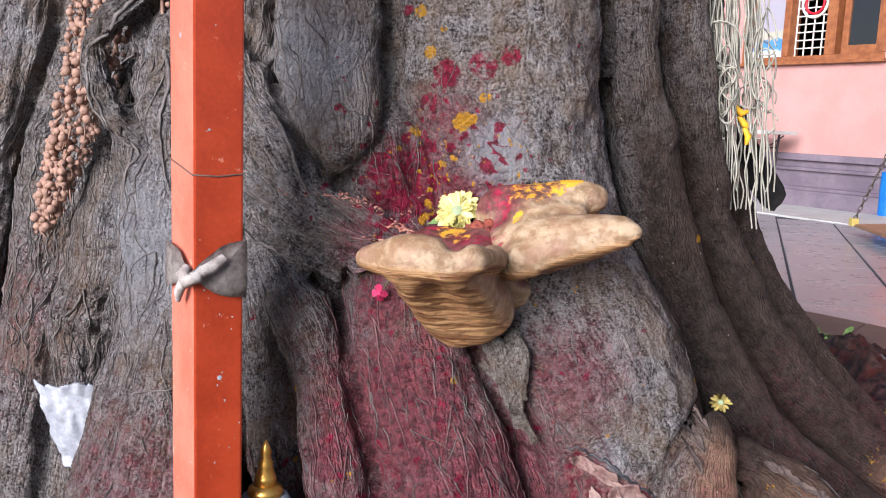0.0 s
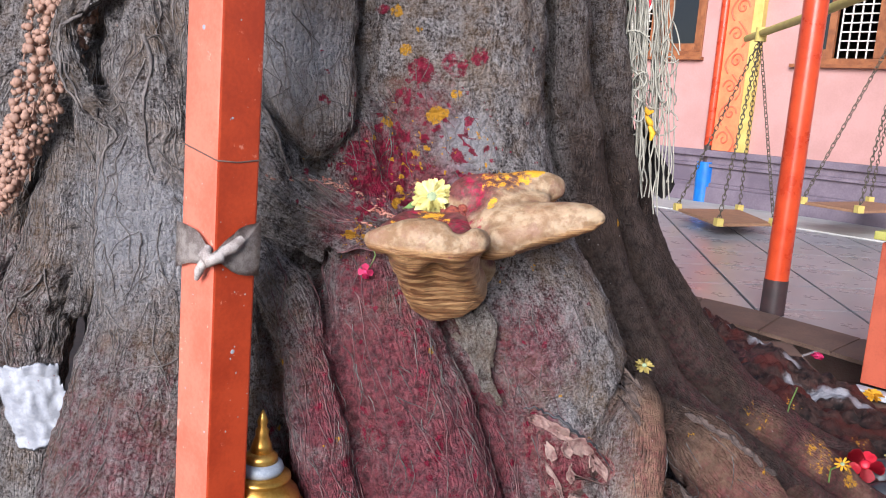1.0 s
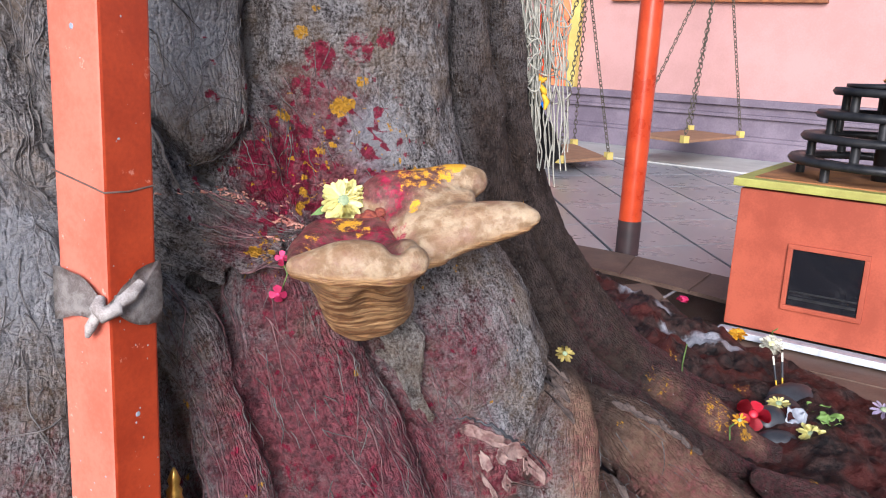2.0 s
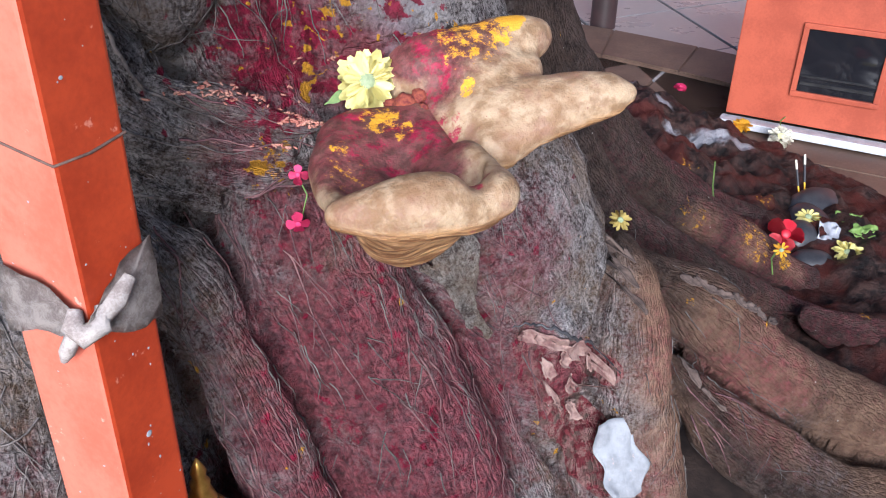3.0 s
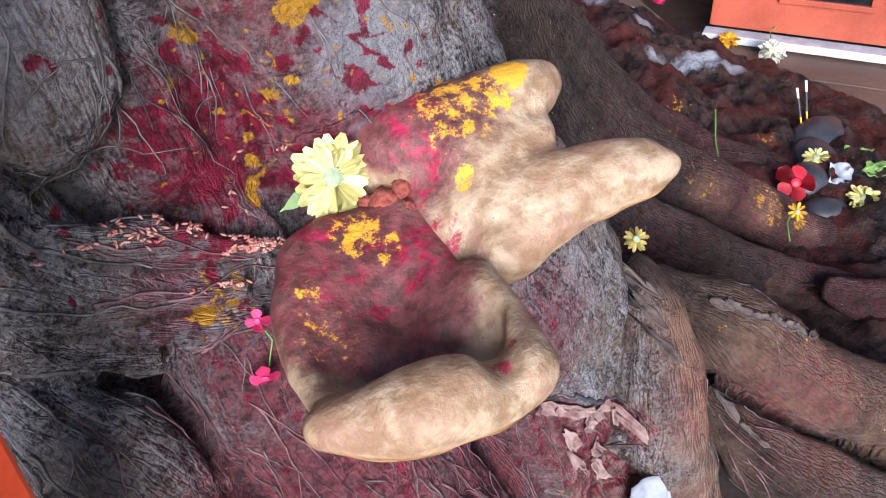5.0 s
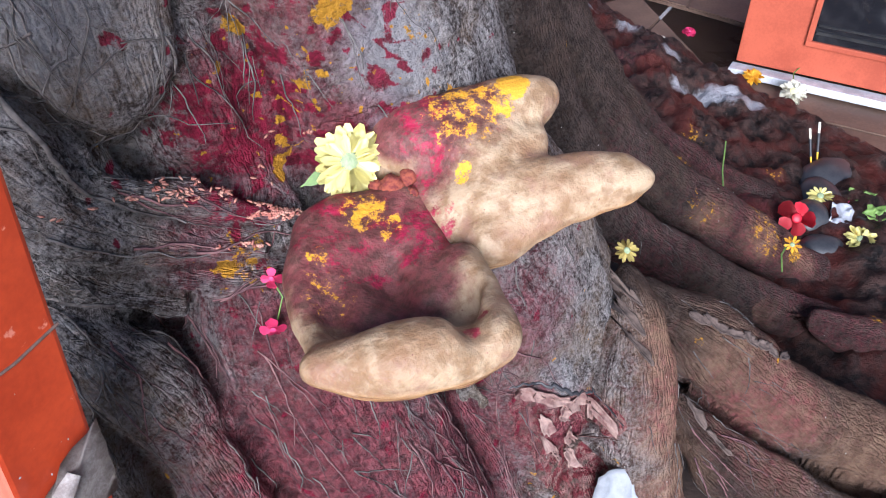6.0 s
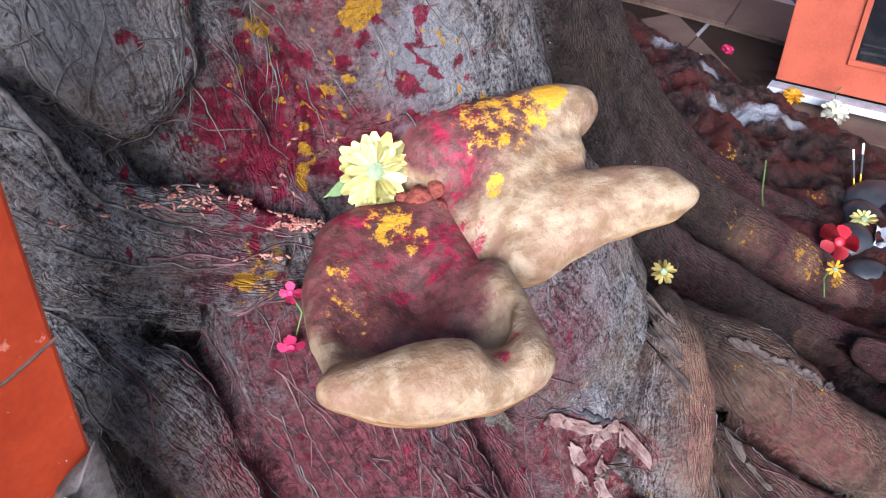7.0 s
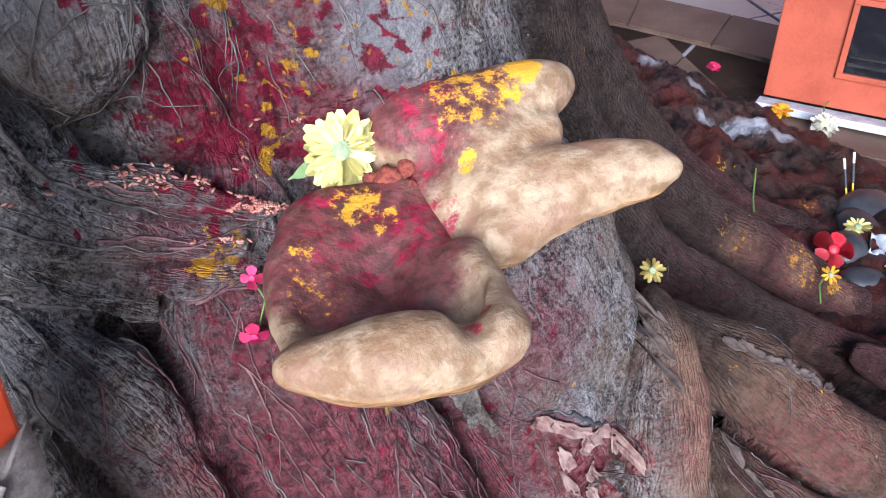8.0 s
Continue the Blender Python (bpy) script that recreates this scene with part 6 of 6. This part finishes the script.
lathe(bm, [(0.03, 0.0), (0.03, 0.28), (0.14, 0.285), (0.14, 0.295), (0.02, 0.30)], 24, Matrix.Translation(stand_at))
parented(part("core", bm, IRON), stand, stand_at)
bm = bmesh.new()
lathe(bm, [(0.035, 0.302), (0.04, 0.31), (0.018, 0.33), (0.014, 0.36), (0.03, 0.385), (0.03, 0.40), (0.012, 0.43), (0.018, 0.445), (0.004, 0.47)], 24, Matrix.Translation(stand_at))
tagged(part("finial", bm, BRASS), "turned brass finial on the lamp stand", "finial")

# ---- windows, pilaster, table and swings by the wall ----
def window(name, s0, s1, z0, z1, bars, label):
    at = on_wall((s0 + s1) / 2, -0.12, z0)
    ob = empty(name, at, label, "window", kind="structure")

    def add(n, bm, mat, text=""):
        return parented(part(n, bm, mat, None, text), ob, at)

    bm = bmesh.new()
    for a, b2, c, d in ((s0, s1, z0, z0 + 0.06), (s0, s1, z1 - 0.06, z1), (s0, s0 + 0.07, z0 + 0.0601, z1 - 0.0601), (s1 - 0.07, s1, z0 + 0.0601, z1 - 0.0601)):
        wall_box(bm, a + 0.001, b2 - 0.001, -0.30, -0.085, c + 0.001, d - 0.001, 0.004)
    add("window_frame", bm, WOOD)
    bm = bmesh.new()
    wall_box(bm, s0 - 0.03, s1 + 0.03, -0.097, -0.03, z0 - 0.035, z0 - 0.001, 0.004)
    add("window_sill", bm, WOOD)
    for kind, a, c in bars:
        if kind == "post":
            bm = bmesh.new()
            wall_box(bm, a, c, -0.28, -0.10, z0 + 0.062, z1 - 0.062, 0.003)
            add("mullion", bm, WOOD)
        elif kind == "shutter":
            bm = bmesh.new()
            wall_box(bm, a, a + 0.07, -0.20, -0.15, z0 + 0.065, z1 - 0.065, 0.003)
            wall_box(bm, c - 0.07, c, -0.20, -0.15, z0 + 0.065, z1 - 0.065, 0.003)
            wall_box(bm, a + 0.0705, c - 0.0705, -0.20, -0.15, z0 + 0.065, z0 + 0.15, 0.003)
            sash = add("shutter", bm, WOOD)
            bm = bmesh.new()
            wall_box(bm, a + 0.071, c - 0.071, -0.18, -0.172, z0 + 0.151, z1 - 0.07)
            pane = add("pane", bm, glass)
        elif kind == "picture":
            bm = bmesh.new()
            wall_box(bm, a, c, -0.19, -0.18, z0 + 0.065, z1 - 0.065)
            # wavy colour bands by height: white, blue, then two greys
            m2, nt2, b2 = material("blue_banded_panel", 0.4)
            grad = node(nt2, "ShaderNodeSeparateXYZ", [(0, place(nt2))]).outputs[2]
            wavy = math_node(nt2, "ADD", grad, math_node(nt2, "MULTIPLY", noise_node(nt2, place(nt2), 9.0), 0.16))
            tone = mix(nt2, step_node(nt2, wavy, 1.80, 1.84), rgb(0.62, 0.66, 0.74), rgb(0.08, 0.24, 0.55))
            tone = mix(nt2, step_node(nt2, wavy, 1.93, 1.96), tone, rgb(0.42, 0.40, 0.32))
            tone = mix(nt2, step_node(nt2, wavy, 2.02, 2.05), tone, rgb(0.34, 0.32, 0.38))
            nt2.links.new(tone, b2.inputs["Base Color"])
            add("banded_panel", bm, m2, "flat panel in blue, white and grey bands behind the window")
        else:
            wide = c - a
            n = max(3, int(wide / 0.085))
            for k in range(n + 1):
                bm = bmesh.new()
                wall_box(bm, a + wide * k / n - 0.006, a + wide * k / n + 0.006, -0.22, -0.208, z0 + 0.065, z1 - 0.065)
                add("grille_bar", bm, CREAM)
            for k in range(1, 12):
                zz = z0 + 0.065 + 0.085 * k
                if zz < z1 - 0.07:
                    bm = bmesh.new()
                    wall_box(bm, a, c, -0.207, -0.197, zz - 0.006, zz + 0.006)
                    add("grille_bar", bm, CREAM)
            if kind == "ring":
                for rr, mat in ((0.15, CREAM), (0.11, PETAL_RED)):
                    bm = bmesh.new()
                    mid_s, mid_z = (a + c) / 2, z0 + 0.62
                    tube(bm, [on_wall(mid_s + rr * math.cos(t), -0.19, mid_z + rr * math.sin(t)) for t in np.linspace(0, 2 * math.pi, 28)], 0.014, 8, False)
                    add("grille_ring", bm, mat)
    return ob


window("window_1", -1.75, -0.04, 1.60, 2.75, (("picture", -1.68, -1.24), ("post", -1.24, -1.16), ("ring", -1.15, -0.73), ("post", -0.72, -0.60), ("shutter", -0.56, -0.11)), "brown wooden window with cream grille and an open shutter")
window("window_2", 1.0, 3.0, 1.54, 2.75, (("shutter", 1.07, 1.33), ("grille", 1.36, 1.71), ("post", 1.73, 1.83), ("shutter", 1.86, 2.38), ("post", 2.39, 2.46), ("grille", 2.48, 2.88)), "brown wooden window with cream grilles and half-open shutters")

pil_at = on_wall(0.45, -0.05, 0.62)
pilaster = empty("pilaster", pil_at, "orange pilaster carved with scrollwork, edged in yellow", "pilaster", kind="structure")
bm = bmesh.new()
wall_box(bm, 0.25, 0.535, -0.0985, -0.03, 0.622, 3.2, 0.006)
parented(part("face", bm, PILLAR), pilaster, pil_at)
bm = bmesh.new()
wall_box(bm, 0.5355, 0.64, -0.0985, -0.01, 0.622, 3.2, 0.006)
parented(part("yellow_edge", bm, YELLOW, None, "yellow painted edge strip"), pilaster, pil_at)
for k in range(9):
    zc, side = 0.75 + 0.27 * k, 1 if k % 2 else -1
    bm = bmesh.new()
    tube(bm, [on_wall(0.392 + side * (0.02 + 0.075 * (1 - t) * math.cos(9 * t)), -0.026, zc + 0.085 * (1 - t) * math.sin(9 * t)) for t in np.linspace(0, 0.9, 26)], 0.010, 7)
    tube(bm, [on_wall(0.392 + side * 0.10 * math.cos(1.5 + 2.6 * t), -0.026, zc + 0.13 - 0.26 * t) for t in np.linspace(0, 1, 12)], 0.009, 7)
    parented(part("scroll", bm, CARVING), pilaster, pil_at)

thin_at = Vector((4.40, 8.35, FLOOR))
thin = empty("canopy_pole", thin_at, "thin red pole standing in a blue foot by the wall", "pole")
for name, z0, z1, r, mat, text in (("foot", 0.0, 0.44, 0.095, BLUE, "blue painted foot"), ("sleeve", 0.44, 0.62, 0.045, BLACK_PAINT, ""), ("shaft", 0.62, 3.0, 0.05, POLE_PAINT, "")):
    bm = bmesh.new()
    tube(bm, [thin_at + Vector((0, 0, z0)), thin_at + Vector((0, 0, z1))], r, 24)
    parented(part(name, bm, mat, None, text), thin, thin_at)

table_at = on_wall(-1.35, 0.32, FLOOR)
table = empty("folding_table", table_at, "grey-topped folding table with dark steel legs", "table")
bm = bmesh.new()
wall_box(bm, -2.1, -0.80, 0.08, 0.62, FLOOR + 0.76, FLOOR + 0.80, 0.006)
parented(part("tabletop", bm, PALE), table, table_at)
for s in (-1.95, -1.02):
    for o in (0.14, 0.56):
        bm = bmesh.new()
        tube(bm, [on_wall(s, o, FLOOR + 0.012), on_wall(s + 0.04, o, FLOOR + 0.76)], 0.014, 8)
        parented(part("leg", bm, IRON), table, table_at)
    bm = bmesh.new()
    tube(bm, [on_wall(s + 0.03, 0.14, FLOOR + 0.62), on_wall(s + 0.03, 0.56, FLOOR + 0.62)], 0.010, 8)
    tube(bm, [on_wall(s + 0.03, 0.35, FLOOR + 0.6), on_wall(s + 0.25, 0.35, FLOOR + 0.75)], 0.008, 8)
    parented(part("brace", bm, IRON), table, table_at)

link = bmesh.new()
tube(link, [Vector((0.5 * math.cos(t) * 0.55, 0, 0.62 * math.sin(t))) for t in np.linspace(0, 2 * math.pi, 13)], 0.075, 5, False)
link_mesh = bpy.data.meshes.new("link")
link.to_mesh(link_mesh)
link.free()
link_mesh.materials.append(plain("weathered_chain_steel", (0.115, 0.095, 0.065), (0.06, 0.05, 0.035), 40, 0.6, 0.2))


def chain(parent, at, a, b, size=0.05):
    """Links from a down to b, joined into one run."""
    a, b = Vector(a), Vector(b)
    way = (b - a).normalized()
    n = int((b - a).length / (size * 0.86))
    turn = way.to_track_quat("Z", "Y").to_matrix().to_4x4()
    bm = bmesh.new()
    for k in range(n):
        m = Matrix.Translation(a.lerp(b, (k + 0.5) / n)) @ turn @ pose(0, 0, 0, 0, 0, 90 * (k % 2)) @ Matrix.Diagonal((size, size, size, 1))
        start = len(bm.verts)
        bm.from_mesh(link_mesh)
        bm.verts.ensure_lookup_table()
        bmesh.ops.transform(bm, matrix=m, verts=bm.verts[start:])
    me = bpy.data.meshes.new("chain")
    bm.to_mesh(me)
    bm.free()
    me.materials.append(link_mesh.materials[0])
    ob = new("chain", me)
    return parented(ob, parent, at)


def swing(corners, apexes, label):
    """A board seat whose corners hang on chains; apexes are the hooks, one for each corner."""
    at = sum((Vector(c) for c in corners), Vector()) / 4
    ob = empty("swing", at, label, "swing", "swings in the court")
    bm = bmesh.new()
    low = [bm.verts.new(Vector(c) - Vector((0, 0, 0.022))) for c in corners]
    high = [bm.verts.new(Vector(c)) for c in corners]
    bm.faces.new(low[::-1])
    bm.faces.new(high)
    for i in range(4):
        bm.faces.new((low[i], low[(i + 1) % 4], high[(i + 1) % 4], high[i]))
    bmesh.ops.recalc_face_normals(bm, faces=bm.faces)
    bmesh.ops.bevel(bm, geom=bm.edges[:], offset=0.004, segments=2, affect="EDGES")
    parented(part("seat", bm, BOARD), ob, at)
    for c, apex in zip(corners, apexes):
        chain(ob, at, apex, Vector(c) + Vector((0, 0, 0.02)))
        bm = bmesh.new()
        box(bm, Vector(c) + Vector((0, 0, 0.012)), (0.055, 0.055, 0.06), None, 0.004)
        parented(part("bracket", bm, YELLOW), ob, at)
    return ob


hook1 = Vector((3.56, 6.22, 1.57))
swing(((3.20, 6.56, 0.15), (3.04, 5.59, 0.15), (3.62, 5.79, 0.15), (3.90, 6.76, 0.15)), [hook1] * 4, "brown board swing hanging low on steel chains")
hook2 = Vector((4.82, 6.14, 1.96))
swing(((4.13, 6.20, 0.30), (4.26, 5.67, 0.30), (5.29, 6.16, 0.30), (5.16, 6.70, 0.30)), [hook2, hook2 + Vector((-0.02, -0.05, 0.05)), hook2 + Vector((0.04, 0.0, 0.1)), hook2], "long brown board swing hanging on steel chains")
bm = bmesh.new()
tube(bm, [(3.72, 6.7, 1.62), (3.09, 4.8, 1.60), (2.6, 3.32, 1.60)], 0.03, 10)
tube(bm, [(3.56, 6.22, 1.55), (3.56, 6.22, 1.66)], 0.045, 10)
tagged(part("swing_bar", bm, YELLOW), "yellow painted bar carrying the swing hook", "bar")
bm = bmesh.new()
tube(bm, [(4.0, 5.8, 2.25), (5.9, 6.6, 2.25)], 0.03, 10)
tube(bm, [(4.82, 6.14, 1.94), (4.82, 6.14, 2.25)], 0.012, 8)
tagged(part("swing_bar", bm, YELLOW), "yellow painted bar carrying the long swing", "bar")

# small sprout and litter on the kerb
bm = bmesh.new()
leafy = np.random.default_rng(61)
for k in range(46):
    c = Vector((leafy.normal(1.40, 0.07), leafy.normal(2.95, 0.07), FLOOR + 0.03 + abs(leafy.normal(0, 0.025))))
    r = bmesh.ops.create_grid(bm, x_segments=2, y_segments=2, size=0.5)
    for v in r["verts"]:
        v.co.z = -0.5 * v.co.x ** 2
        v.co.y *= 0.5 * (1 - abs(v.co.x))
    bmesh.ops.transform(bm, matrix=Matrix.Translation(c) @ pose(0, 0, 0, leafy.uniform(-50, 50), leafy.uniform(-50, 50), leafy.uniform(0, 360)) @ Matrix.Diagonal((0.045, 0.045, 0.045, 1)), verts=r["verts"])
tagged(part("sprouts", bm, STALK), "small green sprouts at the edge of the tree bed", "sprout", kind="stuff")
bm = bmesh.new()
tube(bm, [(1.50, 2.38, 0.085), (1.53, 2.30, 0.08)], 0.008, 10)
tagged(part("paper_roll", bm, PETAL_WHITE), "cream paper roll lying by the ash heap", "paper")

# ---- court floor tiles ----
floor = empty("floor", (3.0, 5.0, FLOOR), "pale grey glazed court tiles with dark joints", "floor", kind="structure")
bm = bmesh.new()
box(bm, (3.9, 6.2, FLOOR - 0.016), (7.4, 8.0, 0.016))
base = part("bedding", bm, JOINT, floor, "dark mortar bed showing in the joints")
base.matrix_parent_inverse = Matrix.Translation((-3.0, -5.0, -FLOOR))
LEAN_X, WIDE, DEEP = 0.365, 0.50, 0.555
bm = bmesh.new()
g = 0.006
low = [(g * 1.4, g * 0.6), (WIDE - g * 1.4, g * 0.6), (WIDE - g * 1.4, DEEP - g * 0.6), (g * 1.4, DEEP - g * 0.6)]
ring0 = [bm.verts.new((a + LEAN_X * b, b, -0.008)) for a, b in low]
ring1 = [bm.verts.new((a + LEAN_X * b, b, -0.0015)) for a, b in low]
ring2 = [bm.verts.new((a + LEAN_X * b + (0.002 if i in (0, 3) else -0.002), b + (0.002 if i < 2 else -0.002), 0.0)) for i, (a, b) in enumerate(low)]
bm.faces.new(ring2)
for r0, r1 in ((ring0, ring1), (ring1, ring2)):
    for i in range(4):
        bm.faces.new((r0[i], r0[(i + 1) % 4], r1[(i + 1) % 4], r1[i]))
tile_mesh = bpy.data.meshes.new("tile")
bm.to_mesh(tile_mesh)
bm.free()
tile_mesh.materials.append(TILE)
for row in range(-1, 16):
    yy = 2.165 + DEEP * row
    for col in range(-8, 14):
        xx = 2.20 + LEAN_X * (yy - 4.0) + WIDE * col
        mid = Vector((xx + 0.35, yy + 0.28, 0))
        off = (mid - WALL_AT).dot(OUT)
        near = min(math.hypot(mid.x - a, mid.y - c) for a, c in outer)
        inside = math.hypot(mid.x - centre[0], mid.y - centre[1]) < min(((math.hypot(a - centre[0], c - centre[1]), abs(math.atan2(c - centre[1], a - centre[0]) - math.atan2(mid.y - centre[1], mid.x - centre[0]))) for a, c in outer), key=lambda q: q[1])[0] - 0.45
        if off < 1.0 or inside or mid.x < 0.6 or mid.x > 7.5:
            continue
        t = new("tile", tile_mesh)
        t.parent = floor
        t.matrix_parent_inverse = Matrix.Translation((-3.0, -5.0, -FLOOR))
        t.location = (xx, yy, FLOOR)
